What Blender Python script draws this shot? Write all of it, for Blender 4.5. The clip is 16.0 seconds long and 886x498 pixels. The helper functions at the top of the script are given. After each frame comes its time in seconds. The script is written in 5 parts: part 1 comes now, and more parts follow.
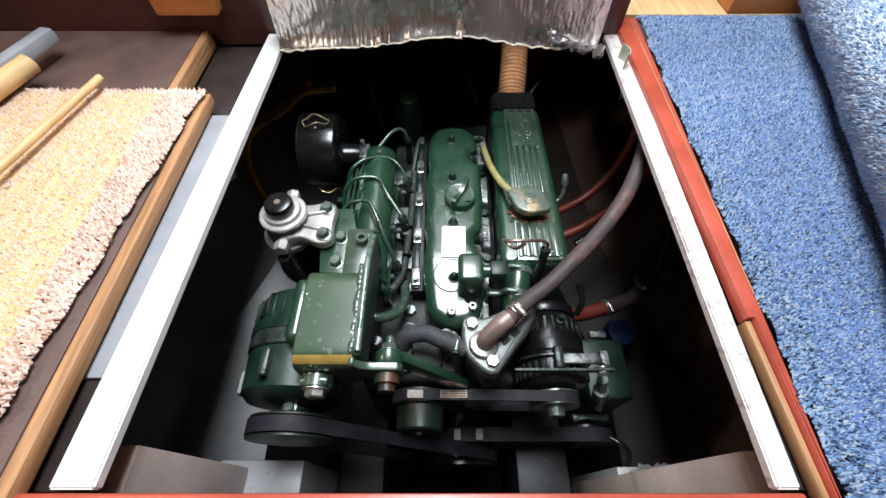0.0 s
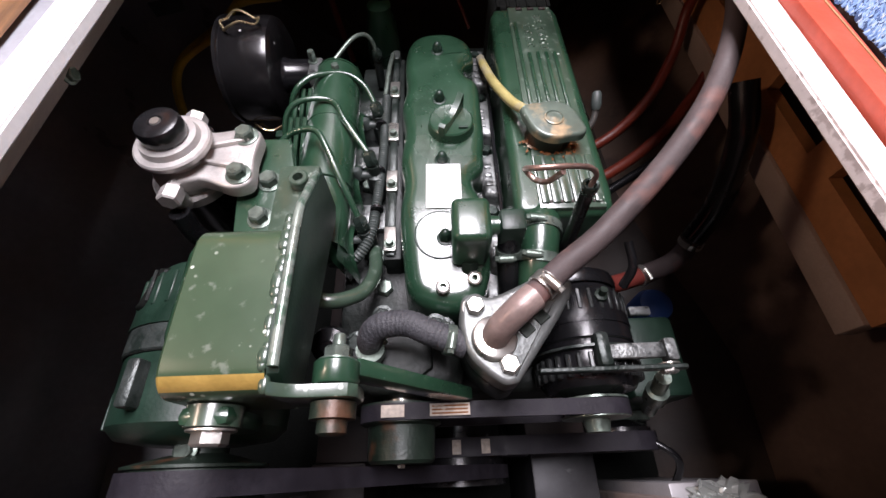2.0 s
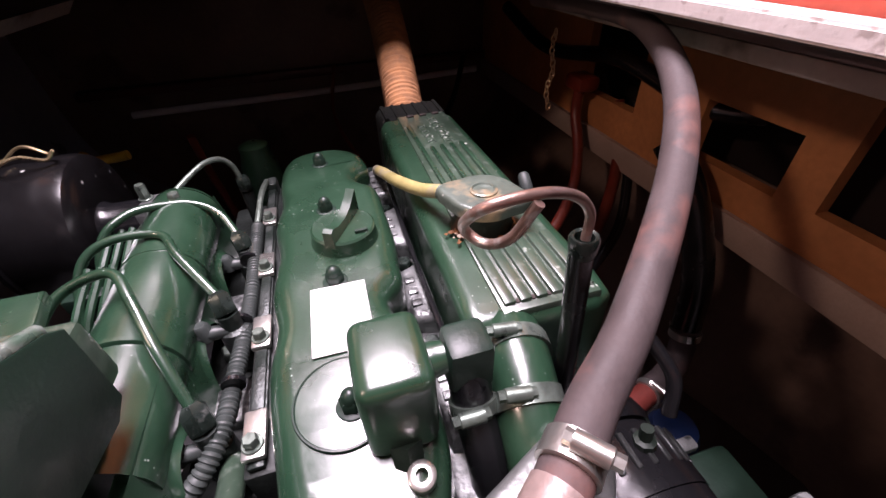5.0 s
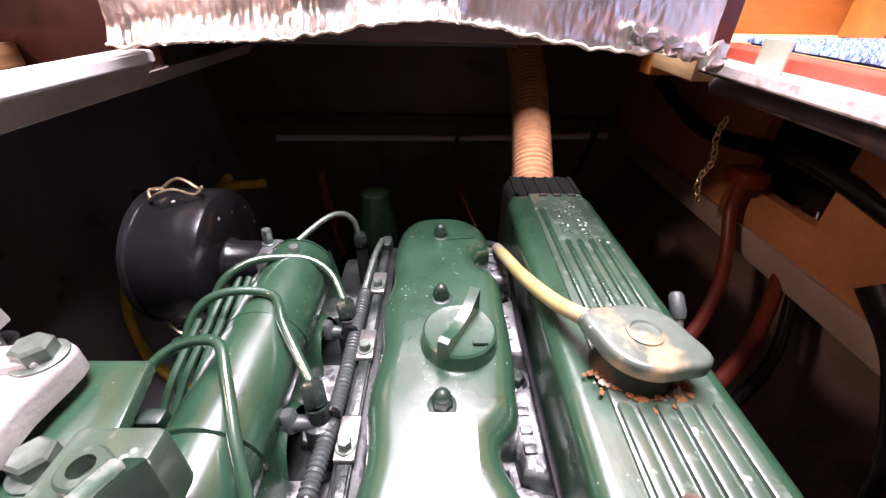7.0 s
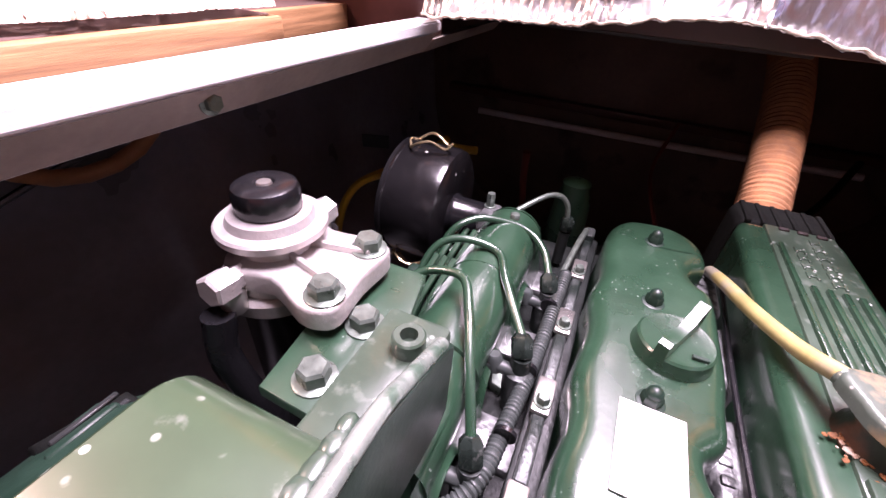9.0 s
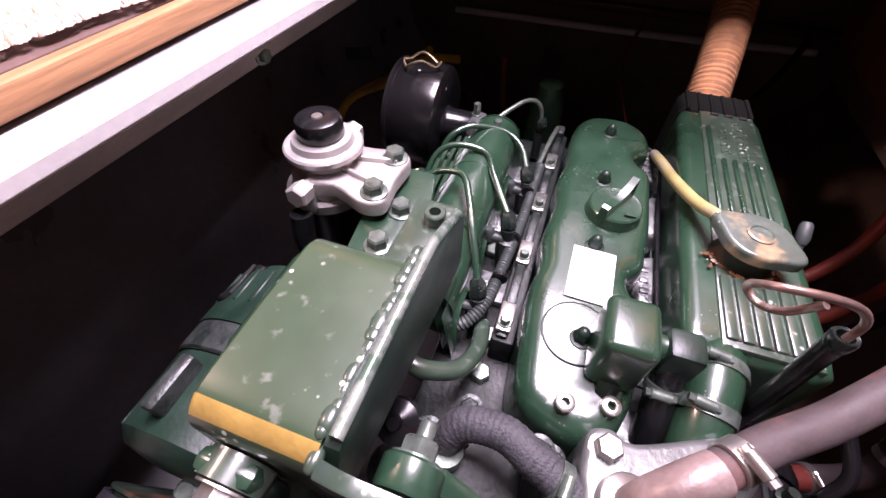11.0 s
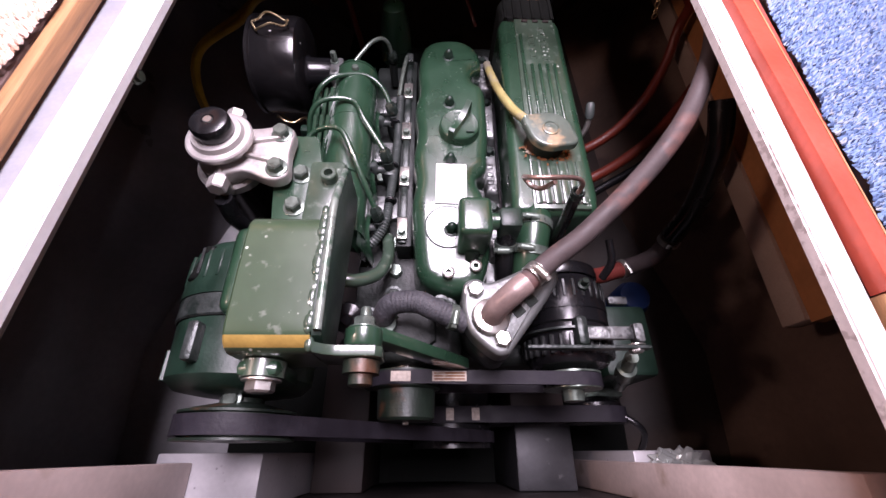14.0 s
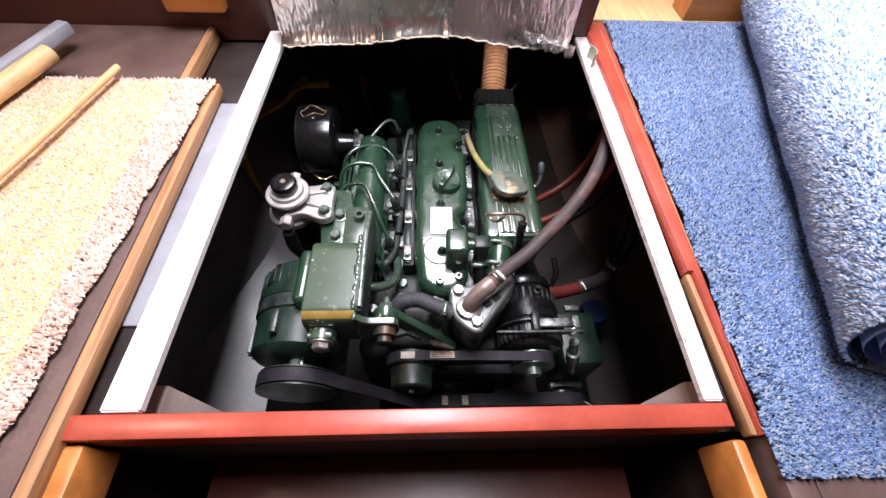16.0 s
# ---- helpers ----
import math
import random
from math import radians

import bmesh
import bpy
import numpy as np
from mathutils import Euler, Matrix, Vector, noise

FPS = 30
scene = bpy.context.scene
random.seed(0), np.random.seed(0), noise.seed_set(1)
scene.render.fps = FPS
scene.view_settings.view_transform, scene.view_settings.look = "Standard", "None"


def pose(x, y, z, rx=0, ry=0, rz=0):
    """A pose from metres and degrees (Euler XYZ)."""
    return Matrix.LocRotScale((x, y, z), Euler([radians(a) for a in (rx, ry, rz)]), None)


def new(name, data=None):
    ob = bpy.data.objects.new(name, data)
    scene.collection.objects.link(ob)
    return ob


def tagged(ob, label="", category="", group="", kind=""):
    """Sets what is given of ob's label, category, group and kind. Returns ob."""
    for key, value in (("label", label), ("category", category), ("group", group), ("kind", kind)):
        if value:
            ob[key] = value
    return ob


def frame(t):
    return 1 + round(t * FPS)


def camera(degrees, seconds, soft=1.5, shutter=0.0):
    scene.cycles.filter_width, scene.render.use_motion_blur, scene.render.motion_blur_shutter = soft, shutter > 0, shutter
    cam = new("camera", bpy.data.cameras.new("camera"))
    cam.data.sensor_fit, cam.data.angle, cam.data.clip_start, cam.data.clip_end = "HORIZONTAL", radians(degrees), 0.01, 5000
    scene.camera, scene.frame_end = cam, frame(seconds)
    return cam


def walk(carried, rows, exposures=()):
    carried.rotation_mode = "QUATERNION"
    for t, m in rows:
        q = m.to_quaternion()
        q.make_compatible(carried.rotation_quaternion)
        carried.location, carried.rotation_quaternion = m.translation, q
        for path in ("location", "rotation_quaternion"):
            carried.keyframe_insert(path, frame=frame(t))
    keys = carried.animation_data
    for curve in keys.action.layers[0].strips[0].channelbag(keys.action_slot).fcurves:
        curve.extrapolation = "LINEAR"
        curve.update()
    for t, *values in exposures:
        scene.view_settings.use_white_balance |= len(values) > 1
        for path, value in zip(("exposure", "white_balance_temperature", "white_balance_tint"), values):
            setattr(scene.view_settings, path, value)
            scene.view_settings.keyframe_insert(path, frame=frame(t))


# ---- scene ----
cam = camera(96.0, 16.0)
METRES, EYE, TILT, LEAN, TURN = 1.0, 0.45, -57.0, 0.0, 0.0
ROWS = [
    (0.0, 0.0, 0.0, 0.0, 0.0, 0.0, -0.0),
    (0.5, -0.001, 0.0622, -0.0126, 0.09, -1.44, -0.32),
    (1.0, 0.0042, 0.1046, -0.0181, -0.06, -2.5, -1.73),
    (1.5, 0.0057, 0.1538, -0.0273, 0.76, -4.08, -2.49),
    (2.0, 0.0074, 0.194, -0.0272, -0.99, -3.8, 1.72),
    (2.5, 0.0125, 0.2339, -0.0391, -5.94, -2.37, 8.61),
    (3.0, 0.0191, 0.2697, -0.0451, -8.89, 0.9, 13.81),
    (3.2, 0.0265, 0.2865, -0.0468, -9.99, 2.54, 16.51),
    (5.3, 0.0345, 0.3645, -0.034, -7.6, 19.35, 13.7),
    (5.5, 0.0315, 0.3688, -0.0284, -7.97, 20.24, 12.14),
    (6.0, 0.0314, 0.3758, -0.0077, -6.19, 21.98, 9.34),
    (6.5, 0.0252, 0.3807, 0.0163, -4.48, 23.52, 5.34),
    (7.0, 0.0122, 0.3865, 0.0295, -0.99, 23.88, 0.08),
    (7.5, -0.0094, 0.3851, 0.0336, 1.62, 24.07, -6.92),
    (8.0, -0.0203, 0.3843, 0.034, 4.22, 23.54, -11.89),
    (8.5, -0.0372, 0.3712, 0.0203, 7.85, 21.81, -18.08),
    (9.0, -0.0519, 0.3622, -0.0006, 10.75, 19.5, -22.23),
    (9.2, -0.06, 0.3541, -0.0091, 11.97, 18.73, -24.3),
    (11.3, -0.0322, 0.2476, -0.0397, 8.01, 5.18, -13.82),
    (11.5, -0.0293, 0.2362, -0.0384, 6.11, 4.5, -11.68),
    (12.0, -0.0245, 0.2075, -0.0331, 2.26, 1.18, -7.16),
    (12.5, -0.0161, 0.1929, -0.0264, 0.04, -2.02, -2.16),
    (13.0, -0.0167, 0.186, -0.0149, -1.17, -5.8, -0.85),
    (13.5, -0.013, 0.1613, -0.0099, -1.92, -6.94, -0.95),
    (14.0, -0.0092, 0.1346, -0.0173, -1.93, -5.93, -0.83),
    (14.5, -0.0089, 0.0962, -0.0299, -2.02, -4.35, -0.75),
    (15.0, -0.0067, 0.0489, -0.0502, -2.4, -3.22, -1.1),
    (15.5, -0.0057, -0.0039, -0.0496, -2.43, -1.41, -0.34),
    (16.0, -0.0082, -0.0658, -0.0416, -2.28, 0.35, 0.2),
]
walk(cam, [(t, pose(0, 0, EYE, TILT, LEAN, TURN) @ pose(METRES * x, METRES * y, METRES * z, 90 + pitch, roll, yaw)) for t, x, y, z, yaw, pitch, roll in ROWS],
     exposures=[(0.0, 0.05, 5900, 4), (1.5, 0.35, 6200, 18), (3.0, 0.55, 6300, 26), (5.5, 1.0, 6450, 38), (7.0, 1.6, 6350, 34), (8.5, 1.76, 6350, 48), (9.0, 1.48, 6350, 49), (11.5, 0.88, 6300, 44), (12.5, 0.6, 6350, 47), (14.5, 0.56, 6200, 33), (16.0, 0.34, 6150, 20)])

# ---- light ----
world = bpy.data.worlds.new("world")
scene.world = world
world.use_nodes = True
world.node_tree.nodes["Background"].inputs[0].default_value = (0.01, 0.01, 0.011, 1)
world.node_tree.nodes["Background"].inputs[1].default_value = 0.3


def lamp(name, eye, power, size, colour):
    data = bpy.data.lights.new(name, "POINT")
    data.shadow_soft_size, data.energy, data.color = size, power, colour
    ob = new(name, data)
    ob.location = eye
    return ob


# the wide lit panel overhead
panel_light = bpy.data.lights.new("cabin_light_panel", "AREA")
panel_light.shape, panel_light.size, panel_light.size_y = "RECTANGLE", 0.5, 0.95
panel_light.energy, panel_light.color = 40.0, (1.0, 0.98, 0.97)
new("cabin_light_panel", panel_light).location = (0.03, 0.6, 1.3)
# Unseen warm lamp, added low to port to brighten the starboard shelf panel
lamp("port_fill_lamp", (-0.74, 0.12, 0.6), 6.5, 0.04, (1.0, 0.76, 0.55))


# ---- materials ----
def material(name, colour, rough=0.5, metal=0.0, vary=0.25, scale=30.0, fine=300.0, bump=0.1, tint=None, tint_at=0.62, tint_scale=12.0, specks=None, specular=0.5, stretch=(1, 1, 1), per_object=0.0, coat=0.0, speck_scale=160.0, speck_at=0.1):
    mat = bpy.data.materials.new(name)
    mat.use_nodes = True
    nt = mat.node_tree
    N, L = nt.nodes, nt.links
    b = N["Principled BSDF"]
    b.inputs["Metallic"].default_value = metal
    b.inputs["Specular IOR Level"].default_value = specular
    b.inputs["Coat Weight"].default_value = coat
    b.inputs["Coat Roughness"].default_value = 0.18
    co = N.new("ShaderNodeTexCoord")
    mp = N.new("ShaderNodeMapping")
    mp.inputs["Scale"].default_value = stretch
    L.new(co.outputs["Object"], mp.inputs[0])

    def noise_tex(s, detail=4.0):
        n = N.new("ShaderNodeTexNoise")
        n.inputs["Scale"].default_value = s
        n.inputs["Detail"].default_value = detail
        L.new(mp.outputs[0], n.inputs["Vector"])
        return n

    def ramp(src, a, c, lo, hi):
        r = N.new("ShaderNodeMapRange")
        r.inputs[1].default_value, r.inputs[2].default_value, r.inputs[3].default_value, r.inputs[4].default_value = a, c, lo, hi
        L.new(src, r.inputs[0])
        return r.outputs[0]

    def mix(fac, a, c, mode="MIX"):
        m = N.new("ShaderNodeMix")
        m.data_type, m.blend_type = "RGBA", mode
        for sock, v in ((m.inputs[0], fac), (m.inputs[6], a), (m.inputs[7], c)):
            if isinstance(v, (tuple, float, int)):
                sock.default_value = v if not isinstance(v, tuple) else (*v[:3], 1)
            else:
                L.new(v, sock)
        return m.outputs[2]

    big, small = noise_tex(scale), noise_tex(fine, 6.0)
    dark = tuple(c * (1 - vary) for c in colour)
    light = tuple(min(1.0, c * (1 + vary)) for c in colour)
    col = mix(ramp(big.outputs[0], 0.3, 0.7, 0, 1), dark, light)
    col = mix(ramp(small.outputs[0], 0.35, 0.65, 0, 0.5 * vary + 0.1), col, tuple(c * 0.55 for c in colour))
    if tint:
        t = noise_tex(tint_scale, 7.0)
        col = mix(ramp(t.outputs[0], tint_at, tint_at + 0.08, 0, 0.85), col, tint)
    if specks:
        v = N.new("ShaderNodeTexVoronoi")
        v.inputs["Scale"].default_value = speck_scale
        L.new(mp.outputs[0], v.inputs["Vector"])
        gate = noise_tex(28.0, 2.0)
        g = N.new("ShaderNodeMath")
        g.operation = "MULTIPLY"
        L.new(ramp(v.outputs[0], speck_at, speck_at + 0.1, 1, 0), g.inputs[0])
        L.new(ramp(gate.outputs[0], 0.56, 0.64, 0, 1), g.inputs[1])
        col = mix(g.outputs[0], col, specks)
    if per_object:
        oi = N.new("ShaderNodeObjectInfo")
        col = mix(ramp(oi.outputs["Random"], 0, 1, 0, per_object), col, tuple(c * 0.4 for c in colour))
    L.new(col, b.inputs["Base Color"])
    L.new(ramp(big.outputs[0], 0.3, 0.7, max(0.03, rough * 0.8), min(1.0, rough * 1.2)), b.inputs["Roughness"])
    if bump:
        bp = N.new("ShaderNodeBump")
        bp.inputs["Strength"].default_value = bump
        bp.inputs["Distance"].default_value = 0.002
        L.new(small.outputs[0], bp.inputs["Height"])
        L.new(bp.outputs[0], b.inputs["Normal"])
    return mat


M_GREEN = material("green_enamel", (0.015, 0.047, 0.025), 0.3, coat=1.0, vary=0.18, scale=25, fine=220, bump=0.08, specks=(0.35, 0.42, 0.37), specular=0.6, speck_scale=210, speck_at=0.05)
M_GREEN_WORN = material("worn_green_enamel", (0.038, 0.066, 0.044), 0.34, coat=0.9, vary=0.25, scale=18, fine=150, bump=0.1, tint=(0.09, 0.12, 0.095), tint_at=0.58, tint_scale=95, specks=(0.5, 0.56, 0.5), specular=0.6, speck_at=0.2)
M_PLATE = material("scuffed_olive_enamel", (0.038, 0.07, 0.036), 0.32, coat=1.0, vary=0.15, scale=9, fine=90, bump=0.06, tint=(0.13, 0.16, 0.125), tint_at=0.625, tint_scale=95, specks=(0.5, 0.56, 0.48), specular=0.7, speck_at=0.16)
M_DARKGREEN = material("dark_and_shaded_green", (0.008, 0.024, 0.015), 0.42, vary=0.3, bump=0.12, specular=0.5)
M_CAST = material("painted_casting", (0.045, 0.054, 0.05), 0.36, metal=0.35, vary=0.35, scale=60, fine=260, bump=0.35, tint=(0.012, 0.02, 0.016), tint_at=0.5, tint_scale=45)
M_BLOCK = material("oily_block", (0.014, 0.018, 0.016), 0.5, specular=0.35, metal=0.1, vary=0.5, scale=40, fine=200, bump=0.4)
M_ALU = material("cast_aluminium", (0.5, 0.475, 0.455), 0.42, metal=0.55, vary=0.12, scale=50, fine=350, bump=0.2, tint=(0.4, 0.24, 0.12), tint_at=0.66, tint_scale=16)
M_STEEL = material("zinc_steel", (0.55, 0.54, 0.5), 0.3, metal=0.9, vary=0.15, bump=0.08)
M_BOLT = material("painted_bolt", (0.16, 0.2, 0.17), 0.32, metal=0.6, vary=0.3, scale=120, bump=0.1)
M_BRASS = material("gold_wire", (0.75, 0.6, 0.35), 0.3, metal=0.9, vary=0.1, bump=0.0)
M_COPPER = material("copper_wire", (0.33, 0.22, 0.18), 0.35, metal=0.7, vary=0.3, scale=90, bump=0.1, tint=(0.5, 0.5, 0.47), tint_at=0.55, tint_scale=70)
M_BLACK = material("black_enamel", (0.008, 0.0075, 0.008), 0.22, vary=0.2, bump=0.04, specks=(0.55, 0.55, 0.52), speck_scale=75, speck_at=0.06, specular=0.6)
M_PLASTIC = material("black_plastic", (0.008, 0.008, 0.009), 0.24, vary=0.2, bump=0.06)
M_RUBBER = material("grey_rubber", (0.066, 0.05, 0.049), 0.62, specular=0.35, vary=0.2, scale=40, fine=400, bump=0.12, tint=(0.15, 0.074, 0.062), tint_at=0.55, tint_scale=16)
M_BRAID = material("braided_rubber", (0.045, 0.045, 0.05), 0.6, vary=0.3, scale=200, fine=600, bump=0.5)
M_BELT = material("belt_rubber", (0.017, 0.015, 0.02), 0.6, specular=0.25, vary=0.2, scale=60, fine=300, bump=0.2, stretch=(1, 1, 1))
M_BELTMARK = material("belt_print", (0.42, 0.36, 0.3), 0.6, vary=0.3, scale=200, bump=0.0)
M_LABEL = material("label_white", (0.85, 0.85, 0.85), 0.4, vary=0.03, bump=0.0)
M_YELLOWTUBE = material("yellowed_hose", (0.36, 0.31, 0.12), 0.45, vary=0.3, scale=30, bump=0.05, tint=(0.25, 0.23, 0.18), tint_at=0.5, tint_scale=20)
M_RUST = material("rusty_crust", (0.2, 0.075, 0.02), 0.85, vary=0.5, scale=120, fine=400, bump=0.8, tint=(0.4, 0.35, 0.28), tint_at=0.6, tint_scale=60)
M_LAGGING = material("glass_fibre_lagging", (0.32, 0.145, 0.06), 0.9, vary=0.3, scale=70, fine=500, bump=0.5)
M_HULL = material("grey_bilge_paint", (0.22, 0.216, 0.226), 0.33, vary=0.3, scale=6, fine=80, bump=0.1, tint=(0.2, 0.19, 0.19), tint_at=0.64, tint_scale=11, specular=0.8)
M_BILGE = material("dark_brown_bilge", (0.045, 0.033, 0.028), 0.6, specular=0.25, vary=0.4, scale=8, fine=90, bump=0.15)
M_HULL2 = material("brown_bilge_paint", (0.15, 0.1, 0.077), 0.42, vary=0.3, scale=7, fine=90, bump=0.1, tint=(0.06, 0.04, 0.035), tint_at=0.58, tint_scale=9)
M_WHITE = material("white_paint", (0.78, 0.77, 0.76), 0.45, vary=0.05, scale=12, fine=200, bump=0.1)
M_WHITE_STAIN = material("stained_white_paint", (0.72, 0.66, 0.64), 0.5, vary=0.14, scale=14, fine=200, bump=0.15, tint=(0.42, 0.36, 0.34), tint_at=0.55, tint_scale=85)
M_GREYPAINT = material("grey_paint", (0.3, 0.31, 0.34), 0.5, vary=0.12, scale=20, bump=0.08)
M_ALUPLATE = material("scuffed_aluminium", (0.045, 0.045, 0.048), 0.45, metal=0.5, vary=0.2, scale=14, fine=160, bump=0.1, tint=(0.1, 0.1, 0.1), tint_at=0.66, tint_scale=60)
M_STEPPLATE = material("spattered_aluminium", (0.4, 0.39, 0.4), 0.4, metal=0.15, vary=0.12, scale=14, fine=160, bump=0.08, tint=(0.2, 0.15, 0.12), tint_at=0.62, tint_scale=10, specks=(0.02, 0.02, 0.02), speck_scale=130, speck_at=0.12)
M_RED = material("red_brown_varnish", (0.42, 0.075, 0.045), 0.35, vary=0.2, scale=14, fine=180, bump=0.08, stretch=(1, 1, 1))
M_OAK = material("plywood_edge", (0.42, 0.22, 0.1), 0.55, vary=0.35, scale=18, fine=120, bump=0.2, stretch=(8, 0.5, 14))
M_ORANGE = material("orange_varnished_wood", (0.55, 0.2, 0.045), 0.4, vary=0.2, scale=10, fine=90, bump=0.08, stretch=(1, 5, 5))
M_PALEWOOD = material("pale_wood", (0.62, 0.42, 0.2), 0.5, vary=0.2, scale=12, fine=90, bump=0.1, stretch=(10, 0.6, 10))
M_BROWNPANEL = material("dark_brown_panel", (0.075, 0.022, 0.016), 0.4, vary=0.3, scale=9, fine=120, bump=0.06)
M_BROWNFLOOR = material("brown_floor_board", (0.11, 0.065, 0.055), 0.55, vary=0.25, scale=16, fine=200, bump=0.12)
# Near-black brown: shade of bay, well and slots is held in its colour
M_BLACKINT = material("near_black_brown", (0.02, 0.012, 0.01), 0.6, vary=0.4, scale=10, bump=0.1)
M_POST = material("pinkish_cream_paint", (0.58, 0.47, 0.43), 0.5, vary=0.15, scale=12, fine=140, bump=0.1, tint=(0.4, 0.3, 0.24), tint_at=0.6, tint_scale=14)
M_PLY = material("ochre_plywood", (0.44, 0.185, 0.065), 0.6, vary=0.3, scale=9, fine=110, bump=0.15)
M_CREAM = material("cream_paint", (0.34, 0.26, 0.21), 0.55, vary=0.15, scale=10, bump=0.1)
M_FOIL = material("foil", (0.78, 0.75, 0.73), 0.3, metal=0.96, vary=0.12, scale=18, fine=190, bump=0.45, tint=(0.62, 0.45, 0.34), tint_at=0.66, tint_scale=8, stretch=(1, 1, 0.35))
# Near-black: holds the dark of bilge void and casting end; also seam, rear cover
M_NEARBLACK = material("near_black_matt", (0.006, 0.007, 0.006), 0.8, vary=0.4, scale=60, fine=260, bump=0.3, specular=0.1)
M_FRAY = material("frayed_cream_fibre", (0.72, 0.64, 0.52), 0.9, vary=0.25, scale=60, fine=300, bump=0.6, tint=(0.3, 0.2, 0.12), tint_at=0.62, tint_scale=30)
M_CAP = material("worn_cap_enamel", (0.095, 0.125, 0.1), 0.36, metal=0.2, vary=0.25, scale=30, fine=200, bump=0.15, tint=(0.5, 0.34, 0.18), tint_at=0.52, tint_scale=17, specks=(0.5, 0.5, 0.45), specular=0.6)
M_BLUEBASE = material("dark_blue_backing", (0.09, 0.14, 0.32), 0.95, vary=0.25, scale=90, bump=0.3)
M_FOAM = material("grey_foam", (0.09, 0.07, 0.06), 0.95, vary=0.4, scale=60, fine=300, bump=0.8)
M_REDHOSE = material("red_hose", (0.17, 0.03, 0.022), 0.5, vary=0.3, bump=0.1)
M_ORANGECABLE = material("orange_cable", (0.14, 0.02, 0.009), 0.45, vary=0.2, bump=0.05)
M_YELLOW = material("yellow_cable", (0.6, 0.36, 0.02), 0.45, vary=0.2, bump=0.05)
M_BLUEFILTER = material("blue_enamel", (0.012, 0.03, 0.1), 0.35, vary=0.2, bump=0.05)
M_CEIL = material("cabin_lining", (0.14, 0.105, 0.08), 0.7, vary=0.08, bump=0.1)
M_CABIN = material("cabin_wood", (0.08, 0.04, 0.024), 0.5, vary=0.25, scale=6, bump=0.1, stretch=(1, 6, 1))
M_BLUEBACK = material("blue_carpet_backing", (0.3, 0.42, 0.66), 0.9, vary=0.2, scale=80, bump=0.3)
M_PULLEY = material("rusty_dark_pulley", (0.012, 0.022, 0.015), 0.45, metal=0.2, vary=0.4, scale=40, bump=0.2, tint=(0.09, 0.04, 0.02), tint_at=0.58, tint_scale=22)
M_HOUSING = material("dull_cast_aluminium", (0.16, 0.172, 0.166), 0.38, metal=0.5, vary=0.18, scale=40, fine=260, bump=0.2, tint=(0.22, 0.15, 0.08), tint_at=0.64, tint_scale=22)
M_OCHRE = material("ochre_edge", (0.3, 0.2, 0.05), 0.4, vary=0.3, scale=30, bump=0.1)
M_GRIME = material("dull_grimy_cream", (0.36, 0.3, 0.26), 0.55, vary=0.25, scale=14, fine=160, bump=0.15, tint=(0.1, 0.07, 0.05), tint_at=0.6, tint_scale=12)
M_SCRAPED = material("scraped_bright_metal", (0.55, 0.58, 0.55), 0.3, metal=0.5, vary=0.1, bump=0.1)
M_EDGE = material("half_bare_edge", (0.24, 0.29, 0.25), 0.3, metal=0.4, vary=0.2, scale=60, bump=0.2, tint=(0.06, 0.12, 0.08), tint_at=0.5, tint_scale=55, coat=0.5)
M_CLEAR = material("cloudy_plastic", (0.42, 0.45, 0.36), 0.2, vary=0.15, bump=0.05)
M_GREYPLASTIC = material("grey_plastic", (0.042, 0.052, 0.048), 0.5, vary=0.15, bump=0.1)
M_OILYCAST = material("oily_bare_casting", (0.2, 0.21, 0.205), 0.34, metal=0.5, vary=0.3, scale=60, fine=240, bump=0.5, tint=(0.012, 0.014, 0.013), tint_at=0.5, tint_scale=48)
M_HEX = material("dark_hexagon_nut", (0.024, 0.036, 0.03), 0.28, metal=0.5, vary=0.3, scale=120, bump=0.15, tint=(0.12, 0.13, 0.12), tint_at=0.62, tint_scale=150)
M_SILVERHOSE = material("aged_bronze_elbow", (0.27, 0.2, 0.18), 0.42, metal=0.3, vary=0.3, scale=40, bump=0.15, tint=(0.3, 0.2, 0.1), tint_at=0.6, tint_scale=30)


def tuft_material(name, cols, scale):
    mat = bpy.data.materials.new(name)
    mat.use_nodes = True
    nt = mat.node_tree
    b = nt.nodes["Principled BSDF"]
    b.inputs["Roughness"].default_value = 0.95
    b.inputs["Specular IOR Level"].default_value = 0.1
    geo = nt.nodes.new("ShaderNodeNewGeometry")
    ramp = nt.nodes.new("ShaderNodeValToRGB")
    ramp.color_ramp.elements[0].color = (*cols[0], 1)
    ramp.color_ramp.elements[1].color = (*cols[-1], 1)
    for i, c in enumerate(cols[1:-1]):
        e = ramp.color_ramp.elements.new((i + 1) / (len(cols) - 1))
        e.color = (*c, 1)
    nt.links.new(geo.outputs["Random Per Island"], ramp.inputs[0])
    co = nt.nodes.new("ShaderNodeTexCoord")
    n = nt.nodes.new("ShaderNodeTexNoise")
    n.inputs["Scale"].default_value = scale
    nt.links.new(co.outputs["Object"], n.inputs["Vector"])
    m = nt.nodes.new("ShaderNodeMix")
    m.data_type, m.blend_type = "RGBA", "MULTIPLY"
    m.inputs[0].default_value = 0.5
    nt.links.new(ramp.outputs[0], m.inputs[6])
    nt.links.new(n.outputs[0], m.inputs[7])
    nt.links.new(m.outputs[2], b.inputs["Base Color"])
    return mat


